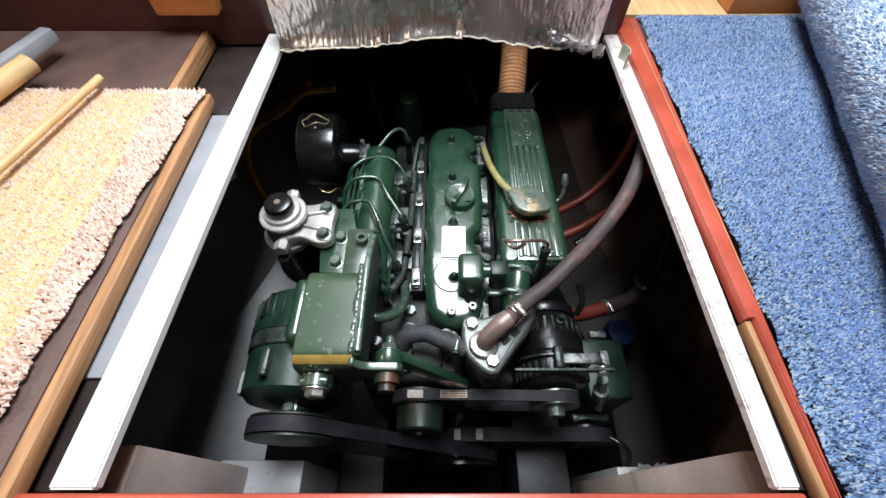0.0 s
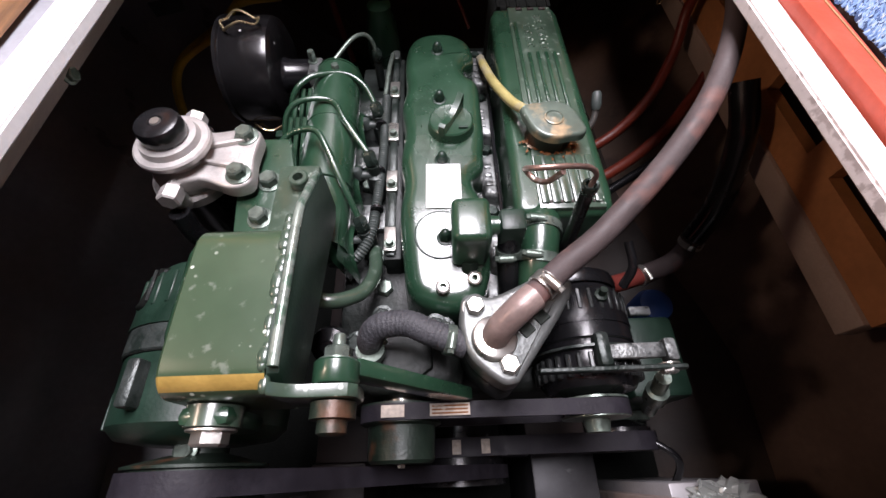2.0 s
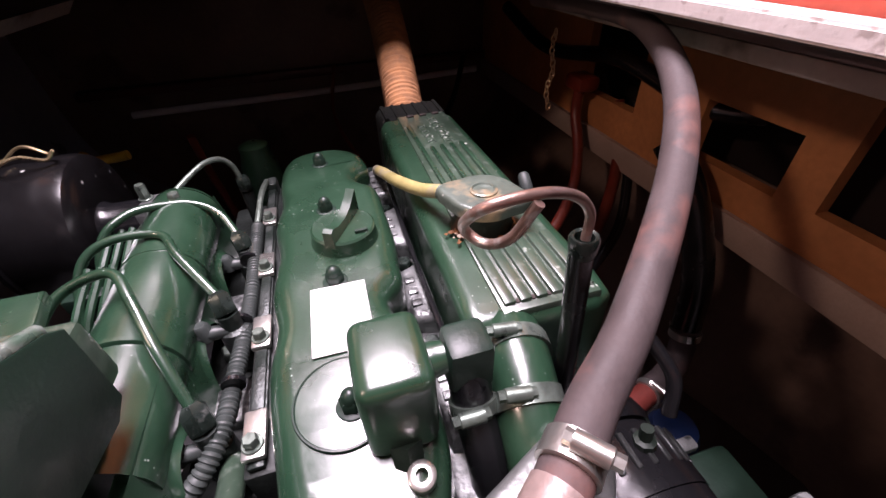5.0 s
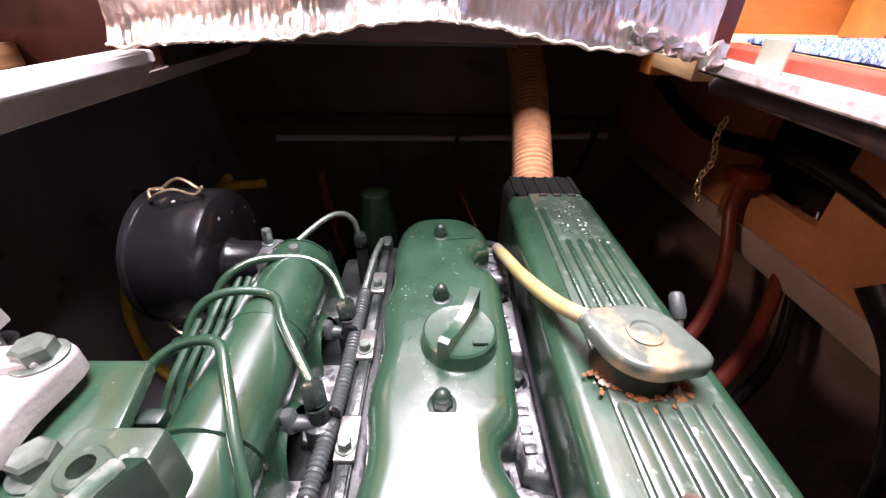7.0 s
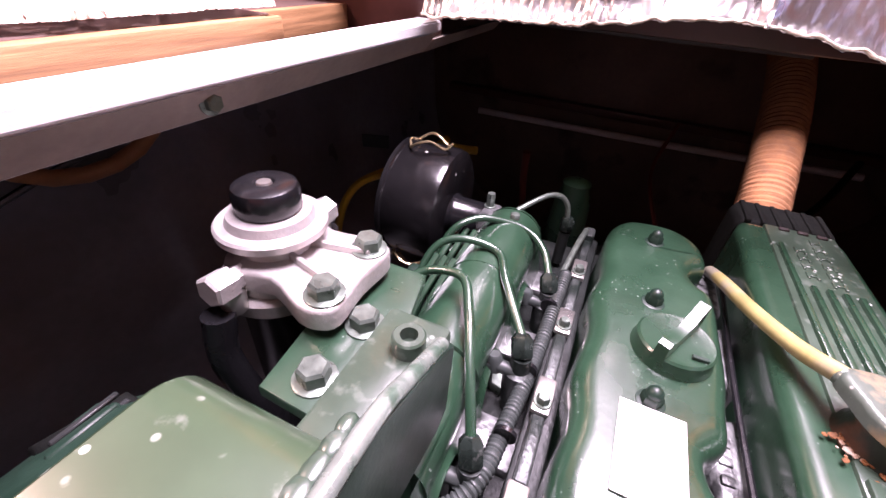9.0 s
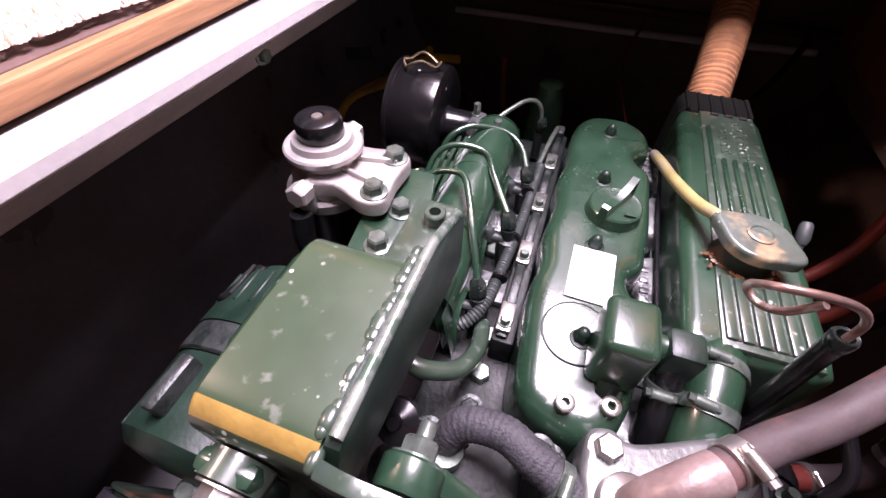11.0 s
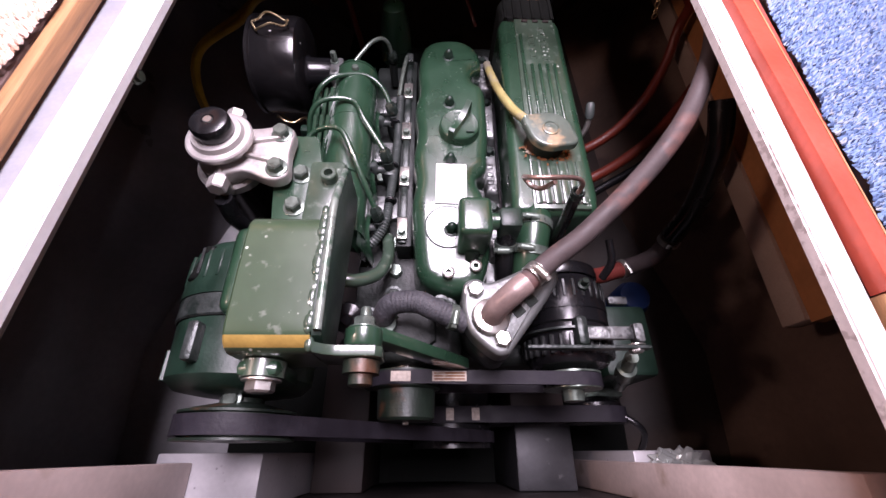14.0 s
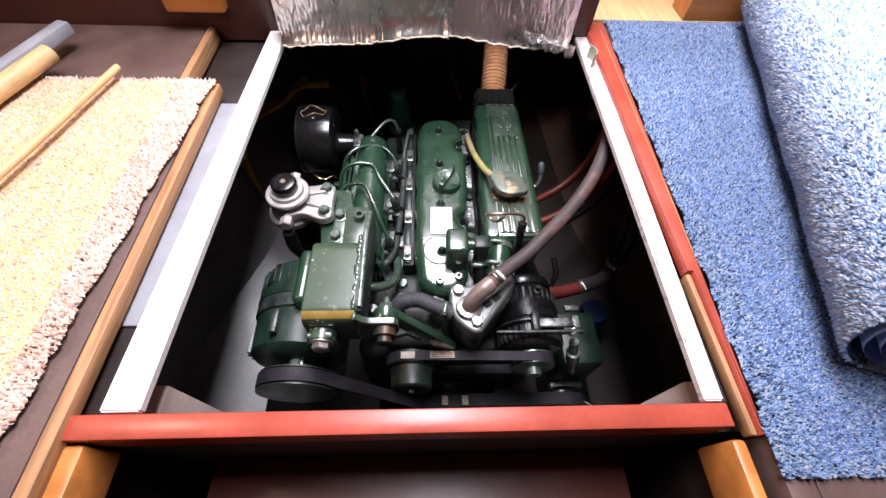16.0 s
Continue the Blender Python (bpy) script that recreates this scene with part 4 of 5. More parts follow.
part("elbow_collar", lathe((0.053, 0.179, -0.0585), (0.12, 0.1, 1), [(0, 0.0195), (0.006, 0.019), (0.007, 0.0175)], 28), M_STEEL, hs)
part("elbow", tube([(0.053, 0.179, -0.058), (0.055, 0.181, -0.045), (0.06, 0.185, -0.034), (0.072, 0.194, -0.025), (0.084, 0.203, -0.023)], 0.0116, 18), M_SILVERHOSE, hs, "aged bronze elbow")
for k in range(2):
    part("cast_mark", rbox((-0.006, -0.005, 0), (0.006, 0.005, 0.002), 0.0006, 1, m=pose(0.082 + 0.014 * k, 0.186 + 0.011 * k, -0.0585, 0, 0, 38)), M_PULLEY, hs)

# intake manifold
im = bmesh.new()
tube([(-0.116, 0.285, -0.088), (-0.116, 0.42, -0.085), (-0.116, 0.545, -0.082)], 0.0305, 28, bm=im)
manifold = part("intake_manifold", im, M_GREEN, engine, "green tubular intake manifold")
# the casting's wall down to the head, with an arched opening at each injector
skirt = bmesh.new()
cols = 120
for off in (0.0, 0.007):
    grid = []
    for j in range(cols + 1):
        y = 0.268 + 0.29 * j / cols
        reach = 1.0
        for yc in (0.306, 0.393, 0.482):
            u = abs(y - yc) / 0.031
            if u < 1.0:
                reach = min(reach, 1.0 - 0.68 * math.sqrt(1.0 - u ** 2.2))
        col = []
        for i in range(9):
            q = reach * i / 8
            flare = 0.012 * q * q + (0.006 * (1.0 - reach) if i == 8 else 0.0)
            col.append(skirt.verts.new((-0.0905 + 0.004 * math.sin(q * 3.0) + flare - off, y, -0.07 - 0.078 * q)))
        grid.append(col)
    for j in range(cols):
        for i in range(8):
            skirt.faces.new((grid[j][i], grid[j][i + 1], grid[j + 1][i + 1], grid[j + 1][i]))
part("arched_wall", skirt, M_GREEN, manifold, "green casting wall with arched openings", angle=60)
for y in (0.36, 0.45, 0.53):
    part("casting_ridge", lathe((-0.116, y, -0.085), (0, 1, 0), [(0, 0.03), (0.001, 0.0318), (0.004, 0.0318), (0.005, 0.03)], 28), M_GREEN, manifold)
part("manifold_end", lathe((-0.116, 0.545, -0.082), (0, 1, 0), [(0, 0.031), (0.004, 0.03), (0.008, 0.02), (0.01, 0.004)], 24), M_GREEN, manifold)
part("lock_nut", hexbolt((-0.113, 0.53, -0.055), (0, 0, 1), 0.0052, 0.006), M_BOLT, manifold)

# injectors and pipes
PIPES = [[(-0.172, 0.352, -0.13), (-0.169, 0.377, -0.075), (-0.161, 0.398, -0.053), (-0.145, 0.409, -0.043), (-0.119, 0.406, -0.037), (-0.104, 0.382, -0.042), (-0.09, 0.352, -0.058), (-0.075, 0.322, -0.083)],
         [(-0.176, 0.41, -0.14), (-0.171, 0.433, -0.089), (-0.163, 0.454, -0.058), (-0.143, 0.466, -0.048), (-0.11, 0.467, -0.051), (-0.094, 0.44, -0.056), (-0.068, 0.404, -0.072)],
         [(-0.178, 0.455, -0.14), (-0.165, 0.483, -0.068), (-0.145, 0.505, -0.05), (-0.115, 0.521, -0.054), (-0.094, 0.523, -0.06), (-0.077, 0.513, -0.069), (-0.066, 0.496, -0.082)]]
for k, pts in enumerate(PIPES):
    part("injection_pipe", tube(pts, 0.0034, 12, 8), M_GREEN, engine, "thin green painted steel fuel pipe")
    e = Vector(pts[-1])
    d = Vector((0.35, -0.75, -1.0)).normalized()
    part("union_nut", lathe(e - d * 0.003, d, [(0, 0.005), (0.004, 0.0082), (0.016, 0.0082), (0.018, 0.007)], 6), M_HEX, engine)
    part("injector", lathe(e + d * 0.014, (0.05, -0.12, -1), [(0, 0.0075), (0.012, 0.0075), (0.014, 0.011), (0.03, 0.011), (0.05, 0.009)], 18), M_CAST, engine)
    part("leak_off", tube([(e.x - 0.032, e.y - 0.012, e.z - 0.03), (e.x - 0.014, e.y - 0.014, e.z - 0.022), (e.x + 0.004, e.y - 0.012, e.z - 0.024)], 0.0052, 10), M_GREYPLASTIC, engine, "grey leak-off fitting")
    part("leak_off_cap", lathe((e.x - 0.012, e.y - 0.014, e.z - 0.026), (-0.2, 0.1, 1), [(0, 0.006), (0.012, 0.0055), (0.014, 0.004)], 12), M_GREYPLASTIC, engine)
for k in range(2):
    part("pipe_clamp", rbox((-0.182, 0.378 + 0.06 * k, -0.1), (-0.152, 0.39 + 0.06 * k, -0.076), 0.003), M_DARKGREEN, engine)
    for j in range(3):
        part("pump_pipe", tube([(-0.166 + 0.008 * j, 0.35 + 0.06 * k, -0.14), (-0.163 + 0.008 * j, 0.4 + 0.05 * k, -0.085), (-0.158 + 0.008 * j, 0.45 + 0.05 * k, -0.06)], 0.0028, 8), M_GREEN, engine)
part("return_pipe", tube([(-0.16, 0.482, -0.078), (-0.13, 0.528, -0.062), (-0.098, 0.57, -0.046), (-0.082, 0.586, -0.046), (-0.072, 0.59, -0.056), (-0.068, 0.59, -0.075)], 0.0028, 10), M_BOLT, engine, "thin steel return pipe")
part("banjo_nut", lathe((-0.067, 0.59, -0.07), (0, 0, -1), [(0, 0.005), (0.003, 0.0075), (0.014, 0.0075), (0.016, 0.006)], 6), M_HEX, engine)
part("return_union", lathe((-0.067, 0.59, -0.088), (0, 0, -1), [(0, 0.006), (0.04, 0.006)], 12), M_BLOCK, engine)
for y, x in ((0.36, -0.078), (0.404, -0.08), (0.452, -0.078), (0.545, -0.078), (0.3, -0.055), (0.262, -0.055)):
    part("head_bolt", hexbolt((x + 0.004, y, -0.139), (0, 0, 1), 0.0095, 0.011), M_BOLT, engine, "grey head bolt")
for k in range(3):
    part("injector_clamp", rbox((-0.092, 0.335 + 0.095 * k, -0.138), (-0.045, 0.372 + 0.095 * k, -0.126), 0.004, 2), M_OILYCAST, engine)
bus = part("glow_plug_rail", rbox((-0.0465, 0.283, -0.0995), (-0.037, 0.6, -0.0955), 0.0015, 2), M_CAST, engine, "oily glow plug rail")
for k in range(4):
    y0 = 0.286 + 0.078 * k
    part("connector_strip", rbox((-0.0485, y0, -0.0952), (-0.0355, y0 + 0.03, -0.0905), 0.0015, 2), M_STEEL, bus, "bare aluminium connector strip")
    part("connector_link", rbox((-0.0455, y0 + 0.031, -0.0952), (-0.038, y0 + 0.077, -0.0925), 0.001, 2), M_CAST, bus)
for k in range(4):
    part("terminal_nut", hexbolt((-0.042, 0.294 + 0.078 * k, -0.0905), (0, 0, 1), 0.0045, 0.006), M_BOLT, bus)
part("strip_mount", rbox((-0.05, 0.28, -0.137), (-0.03, 0.61, -0.1), 0.003), M_BLOCK, engine)
part("cable_conduit", tube([(-0.115, 0.3, -0.14), (-0.095, 0.29, -0.125), (-0.077, 0.291, -0.108), (-0.064, 0.312, -0.1), (-0.06, 0.35, -0.1), (-0.055, 0.42, -0.1), (-0.0525, 0.52, -0.092)], 0.0056, 16, wave=0.0007, pitch=0.0032), M_GREYPLASTIC, engine, "grey corrugated cable conduit")
for y in (0.34, 0.395, 0.47):
    part("conduit_tie", lathe((-0.058, y, -0.0945), (0, 1, 0), [(0, 0.0075), (0.003, 0.0075)], 18), M_PLASTIC, engine)
part("wire", tube([(-0.056, 0.53, -0.098), (-0.05, 0.57, -0.085), (-0.046, 0.6, -0.085)], 0.003, 8), M_BOLT, engine)
part("rail_end_bracket", rbox((-0.047, 0.592, -0.15), (-0.036, 0.612, -0.086), 0.003), M_CAST, engine)

# water inlet pipe and bypass hose at the front
part("bypass_pipe", tube([(-0.105, 0.226, -0.072), (-0.088, 0.226, -0.077), (-0.067, 0.24, -0.09), (-0.058, 0.267, -0.103), (-0.061, 0.3, -0.118), (-0.062, 0.305, -0.14)], 0.0074, 16), M_GREEN_WORN, engine, "bent green metal pipe")
part("bypass_hose", tube([(-0.058, 0.188, -0.115), (-0.057, 0.192, -0.09), (-0.047, 0.199, -0.075), (-0.022, 0.199, -0.068), (-0.002, 0.19, -0.066), (0.03, 0.178, -0.072)], 0.0118, 20, wave=0.0003, pitch=0.004, spiral=True), M_BRAID, engine, "dark braided rubber hose")
part("hose_clip", band((-0.0575, 0.184, -0.1), (0, 0.2, 1), 0.0122, 0.008), M_BOLT, engine)
part("hose_clip", band((0.016, 0.183, -0.069), (1, -0.2, -0.2), 0.0122, 0.008), M_BOLT, engine)
pump = rbox((-0.075, 0.15, -0.26), (0.03, 0.205, -0.12), 0.016, 3)
part("water_pump", pump, M_BLOCK, engine, "oily cast water pump")
for x, y, z in ((-0.075, 0.198, -0.118), (-0.05, 0.225, -0.118), (0.012, 0.2, -0.09), (0.004, 0.203, -0.088)):
    part("pump_bolt", hexbolt((x, y, z), (0, -0.35, 1), 0.008, 0.009), M_CAST, engine)
part("pump_flange", prism([(-0.078, 0.17), (-0.06, 0.158), (-0.04, 0.163), (-0.02, 0.156), (0.0, 0.17), (0.0, 0.2), (-0.078, 0.205)], -0.128, -0.112, 0.004, 2), M_BLOCK, engine)
part("sensor", lathe((-0.098, 0.2, -0.12), (0, -0.5, 1), [(0, 0.016), (0.012, 0.018), (0.02, 0.017), (0.024, 0.006), (0.03, 0.005)], 20), M_PLASTIC, engine)
part("pump_spindle", lathe((-0.034, 0.16, -0.172), (0, -1, 0), [(0, 0.02), (0.022, 0.02), (0.026, 0.026)], 24), M_STEEL, engine)
part("pump_pulley", lathe((-0.034, 0.144, -0.172), (0, -1, 0), [(0, 0.042), (0.002, 0.042), (0.003, 0.037), (0.015, 0.037), (0.016, 0.04), (0.018, 0.04), (0.02, 0.034), (0.05, 0.033), (0.053, 0.03), (0.0535, 0.006)], 40), M_PULLEY, engine, "rusty dark green pump pulley")
part("pulley_stud", hexbolt((-0.034, 0.0925, -0.172), (0, -1, 0), 0.004, 0.004), M_STEEL, engine)
part("crank_pulley", lathe((0.03, 0.16, -0.41), (0, -1, 0), [(0, 0.04), (0.01, 0.066), (0.06, 0.066), (0.07, 0.068), (0.095, 0.068), (0.096, 0.02)], 40), M_PLASTIC, engine)
part("idler_pulley", lathe((0.272, 0.14, -0.385), (0, -1, 0), [(0, 0.03), (0.01, 0.044), (0.036, 0.044), (0.038, 0.048), (0.04, 0.048), (0.041, 0.01)], 36), M_PLASTIC, engine)
# strut
a, b = Vector((-0.056, 0.147, -0.006)), Vector((0.028, 0.156, -0.13))
ang = math.degrees(math.atan2(b.z - a.z, b.x - a.x))
part("adjuster_strut", rbox((0, -0.006, -0.011), ((b - a).length, 0.006, 0.011), 0.002, 2, m=Matrix.Translation(a) @ pose(0, 0, 0, 0, -ang, 0)), M_GREEN, engine, "green flat steel strut")

# alternator bracket
bk = empty("alternator_bracket", "green welded steel alternator bracket with worn paint", "bracket", at=(-0.13, 0.2, -0.05))
top = bmesh.new()
sect = [(0.127, -0.04), (0.127, 0.012)]
for k in range(1, 8):
    th = math.pi / 2 * k / 8
    sect.append((0.127 + 0.018 * (1 - math.cos(th)), 0.012 + 0.018 * math.sin(th)))
sect += [(0.15, 0.0305), (0.19, 0.031), (0.225, 0.03)]
for k in range(1, 8):
    th = math.pi / 2 * k / 8
    sect.append((0.227 + 0.02 * math.sin(th), 0.01 + 0.02 * math.cos(th)))
sect += [(0.247, 0.0), (0.247, -0.035)]
outer = [Vector((y, z)) for y, z in sect]
inner = inset_outline(outer, -0.006)[::1]
rws = []
for x in (-0.163, -0.161, -0.098):
    sh = 0.0015 if x == -0.163 else 0.0
    rws.append([top.verts.new((x, p.x, p.y - sh)) for p in outer])
for r0, r1 in zip(rws, rws[1:]):
    for k in range(len(outer) - 1):
        # ochre stripe along the front bend
        top.faces.new((r0[k], r0[k + 1], r1[k + 1], r1[k])).material_index = 1 if 4 <= k <= 6 else 0
lowr = []
for x in (-0.163, -0.098):
    lowr.append([top.verts.new((x, p.x + (0.006 if p.x < 0.19 else -0.006) * (1 if p.y < 0.02 else 0.4), p.y - 0.006 * (1 if p.y > 0.005 else 0))) for p in outer])
for k in range(len(outer) - 1):
    top.faces.new((lowr[0][k], lowr[1][k], lowr[1][k + 1], lowr[0][k + 1]))
    top.faces.new((rws[0][k], lowr[0][k], lowr[0][k + 1], rws[0][k + 1]))
    top.faces.new((rws[-1][k], rws[-1][k + 1], lowr[1][k + 1], lowr[1][k]))
part("top_plate", top, [M_PLATE, M_OCHRE], bk, "green top plate with chalky scuffs", angle=30)
flange = prism([(0.135, -0.02), (0.3, -0.05), (0.312, -0.045), (0.314, 0.002), (0.305, 0.009), (0.27, 0.0235), (0.25, 0.031), (0.15, 0.033), (0.138, 0.028), (0.132, 0.015)], -0.004, 0.004, 0.0015, 2, m=Matrix(((0, 0, 1, -0.093), (1, 0, 0, 0), (0, 1, 0, 0), (0, 0, 0, 1))))
# Darker green than the top plate: the face's shade is in the colour
part("side_flange", flange, M_DARKGREEN, bk, "vertical flange, its shade in a darker green, with a bare bright edge")
part("bright_edge", tube([(-0.092, 0.141, 0.0325), (-0.092, 0.2, 0.0335), (-0.0925, 0.25, 0.032), (-0.093, 0.275, 0.0225), (-0.093, 0.307, 0.0085)], 0.0034, 10), M_EDGE, bk, "bare metal edge")
weld = bmesh.new()
random.seed(8)
for k in range(17):
    s = bmesh.new()
    bmesh.ops.create_icosphere(s, subdivisions=2, radius=0.0046 * random.uniform(0.7, 1.2))
    take(weld, s, Matrix.Translation((-0.0995 + random.uniform(-0.001, 0.001), 0.134 + 0.0072 * k + random.uniform(-0.002, 0.002), 0.0285 - 0.004 * (k == 0))) @ Matrix.Diagonal((1.0, random.uniform(1.2, 2.0), 0.8, 1)))
tagged(part("weld_bead", weld, M_GREEN_WORN, bk, "lumpy weld bead"), kind="stuff")
part("front_tab", prism([(-0.095, -0.02), (-0.05, -0.022), (-0.045, -0.01), (-0.045, 0.012), (-0.05, 0.018), (-0.08, 0.018), (-0.088, 0.022), (-0.095, 0.03)], -0.004, 0.004, 0.0015, 2, m=Matrix(((1, 0, 0, 0), (0, 0, -1, 0.129), (0, 1, 0, 0), (0, 0, 0, 1)))), M_GREEN_WORN, bk)
part("pivot_collar", lathe((-0.062, 0.135, 0.0), (0, 1, 0), [(0, 0.0145), (0.0015, 0.0155), (0.014, 0.0155), (0.0155, 0.014)], 26), M_GREEN, bk)
part("pivot_nut", hexbolt((-0.062, 0.1505, 0.0), (0, 1, 0), 0.0095, 0.009), M_BOLT, bk)
part("pivot_stud", lathe((-0.062, 0.158, 0.0), (0, 1, 0), [(0, 0.0045), (0.01, 0.0045), (0.0115, 0.0035)], 14), M_BOLT, bk)
part("spacer", lathe((-0.062, 0.124, 0.0), (0, -1, 0), [(0, 0.0145), (0.01, 0.0145), (0.0105, 0.0095), (0.018, 0.0095), (0.0195, 0.007)], 24), M_PULLEY, bk)
part("lug_collar", lathe((-0.143, 0.126, -0.012), (0, -1, 0), [(0, 0.018), (0.013, 0.0175), (0.014, 0.012)], 24), M_GREEN_WORN, bk)
part("lug_bolt", hexbolt((-0.143, 0.112, -0.012), (0, -1, 0), 0.0115, 0.009), M_STEEL, bk)
part("filter_arm", rbox((-0.135, 0.245, -0.05), (-0.0975, 0.335, -0.01), 0.004, 2), M_GREEN_WORN, bk)
part("eye_boss", lathe((-0.112, 0.312, -0.012), (0, 0, 1), [(0, 0.0085), (0.011, 0.0085), (0.012, 0.0075), (0.012, 0.0045), (0.004, 0.0045)], 24), M_GREEN_WORN, bk)

M_CASTDARK = material("dark_cast_rib", (0.03, 0.033, 0.032), 0.35, metal=0.4, vary=0.3, bump=0.2)

# port alternator
def alternator(name, cx, cz, r, y0, y1, label, green, sub=""):
    al = empty(name, label, "alternator", "engine alternators", at=(cx, (y0 + y1) / 2, cz))
    L = y1 - y0
    part("front_frame", lathe((cx, y0, cz), (0, 1, 0), [(0, r * 0.5), (0.004, r * 0.82), (0.012, r * 0.93), (L * 0.42, r * 0.95), (L * 0.44, r * 0.94)], 36), green, al)
    part("stator_ring", lathe((cx, y0 + L * 0.44, cz), (0, 1, 0), [(0, r * 0.97), (0.001, r * 0.985), (L * 0.14, r * 0.985), (L * 0.14 + 0.001, r * 0.96)], 36), M_PLASTIC if green is M_PLASTIC else M_CAST, al, "dull metal stator ring")
    part("seam", lathe((cx, y0 + L * 0.43, cz), (0, 1, 0), [(0, r * 0.9), (0.0005, r * 0.965), (0.0025, r * 0.965), (0.003, r * 0.9)], 36), M_NEARBLACK, al)
    part("rear_frame", lathe((cx, y0 + L * 0.585, cz), (0, 1, 0), [(0, r), (L * 0.3, r * 0.98), (L * 0.4, r * 0.86), (L * 0.415, r * 0.4)], 36), M_PLASTIC if green is M_PLASTIC else M_DARKGREEN, al)
    for k in range(30):
        th = 2 * math.pi * k / 30
        for yy, ll in ((y0 + 0.012, L * 0.2), (y0 + L * 0.7, L * 0.2)):
            if green is M_DARKGREEN and yy < y0 + 0.02 and not 195 < math.degrees(th) < 300:
                continue
            m = Matrix.Translation((cx, yy, cz)) @ Matrix.Rotation(th, 4, "Y") @ Matrix.Translation((0, 0, r * 0.97))
            part("vent_rib", rbox((-0.0022, 0, -0.007), (0.0022, ll, 0.0022), 0.0009, 1, m=m), M_CASTDARK if green is M_PLASTIC else M_DARKGREEN, al)
    return al


alt1 = alternator("alternator", -0.192, -0.09, 0.071, 0.108, 0.25, "large dark green alternator under a bracket", M_DARKGREEN)
part("ear", rbox((-0.16, 0.112, -0.055), (-0.126, 0.126, 0.004), 0.006, 2), M_GREEN, alt1)
part("side_band", rbox((-0.19, 0.165, -0.05), (-0.168, 0.25, 0.0), 0.01, 3), M_GREEN, alt1)
part("rear_cover", prism([(-0.24, 0.207), (-0.203, 0.203), (-0.198, 0.244), (-0.23, 0.244)], -0.06, -0.03, 0.006, 3), M_NEARBLACK, alt1, "dark slotted rear cover")
for k in range(4):
    part("cooling_rib", rbox((-0.2305 + 0.008 * k, 0.212, -0.0302), (-0.2275 + 0.008 * k, 0.24, -0.0285), 0.0006, 1), M_CASTDARK, alt1)
part("adjusting_lug", rbox((-0.215, 0.128, -0.03), (-0.205, 0.162, -0.012), 0.003, 2), M_CAST, alt1, "grey cast lug")
part("pulley", lathe((-0.188, 0.106, -0.09), (0, -1, 0), [(0, 0.02), (0.004, 0.02), (0.012, 0.052), (0.014, 0.052), (0.015, 0.048), (0.034, 0.048), (0.035, 0.053), (0.037, 0.053), (0.038, 0.015)], 40), M_PULLEY, alt1, "dark steel pulley")
part("shaft_nut", hexbolt((-0.188, 0.104, -0.066), (0, 0, 1), 0.007, 0.005), M_BOLT, alt1)
alt2 = alternator("alternator", 0.168, -0.178, 0.056, 0.148, 0.262, "black slotted alternator with a grey mounting arm", M_PLASTIC)
part("cable_boot", tube([(0.205, 0.25, -0.12), (0.21, 0.262, -0.098), (0.206, 0.285, -0.085)], 0.0048, 12), M_PLASTIC, alt2)
part("mounting_arm", rbox((0.17, 0.172, -0.12), (0.226, 0.187, -0.112), 0.002, 2), M_OILYCAST, alt2, "scuffed grey mounting arm")
part("arm_plate", rbox((0.1, 0.16, -0.119), (0.24, 0.1645, -0.107), 0.001, 1), M_CAST, alt2)
part("mounting_plate", lathe((0.168, 0.186, -0.178), (0, 1, 0), [(0, 0.04), (0.0005, 0.062), (0.003, 0.062), (0.0035, 0.04)], 40), M_CAST, alt2, "dull grey mounting plate")
part("arm_lug", rbox((0.224, 0.168, -0.124), (0.236, 0.19, -0.108), 0.003, 2), M_OILYCAST, alt2)
part("bearing_boss", rbox((0.16, 0.165, -0.13), (0.174, 0.2, -0.11), 0.005, 2), M_CAST, alt2)
part("rear_cap", lathe((0.168, 0.262, -0.178), (0, 1, 0), [(0, 0.05), (0.006, 0.052), (0.016, 0.05), (0.02, 0.03)], 30), M_PLASTIC, alt2)
part("terminal_stud", lathe((0.18, 0.24, -0.126), (0, 0.2, 1), [(0, 0.007), (0.006, 0.007), (0.007, 0.004), (0.016, 0.004)], 8), M_PULLEY, alt2, "corroded terminal stud")
part("arm_bolt", hexbolt((0.225, 0.166, -0.115), (0, -1, 0), 0.008, 0.008), M_STEEL, alt2)
part("adjuster", lathe((0.236, 0.16, -0.15), (0.2, -0.25, -1), [(0, 0.008), (0.03, 0.008), (0.032, 0.012), (0.055, 0.012), (0.06, 0.008), (0.09, 0.008)], 14), M_BOLT, alt2)
part("pulley", lathe((0.168, 0.147, -0.178), (0, -1, 0), [(0, 0.018), (0.002, 0.036), (0.004, 0.036), (0.005, 0.031), (0.018, 0.031), (0.019, 0.035), (0.021, 0.035), (0.022, 0.014), (0.034, 0.012)], 36), M_BOLT, alt2)

bl = thing("drive_belt", belt_loop(((-0.034, -0.172, 0.037), (0.168, -0.178, 0.031)), 0.127, 0.142), M_BELT, "narrow black ribbed drive belt with printed marks", "drive belt")
for x0, x1 in ((-0.05, -0.028), (-0.004, 0.034)):
    z = -0.131
    part("belt_print", rbox((x0, 0.129, z + 0.0008), (x1, 0.14, z + 0.0016), 0.0002, 1), M_BELTMARK, bl, "pale printed mark")
for k in range(3):
    part("print_line", rbox((-0.002, 0.1305 + 0.0032 * k, -0.1293), (0.032, 0.132 + 0.0032 * k, -0.1288), 0.0, 1), M_RUST, bl, "brown printed line")


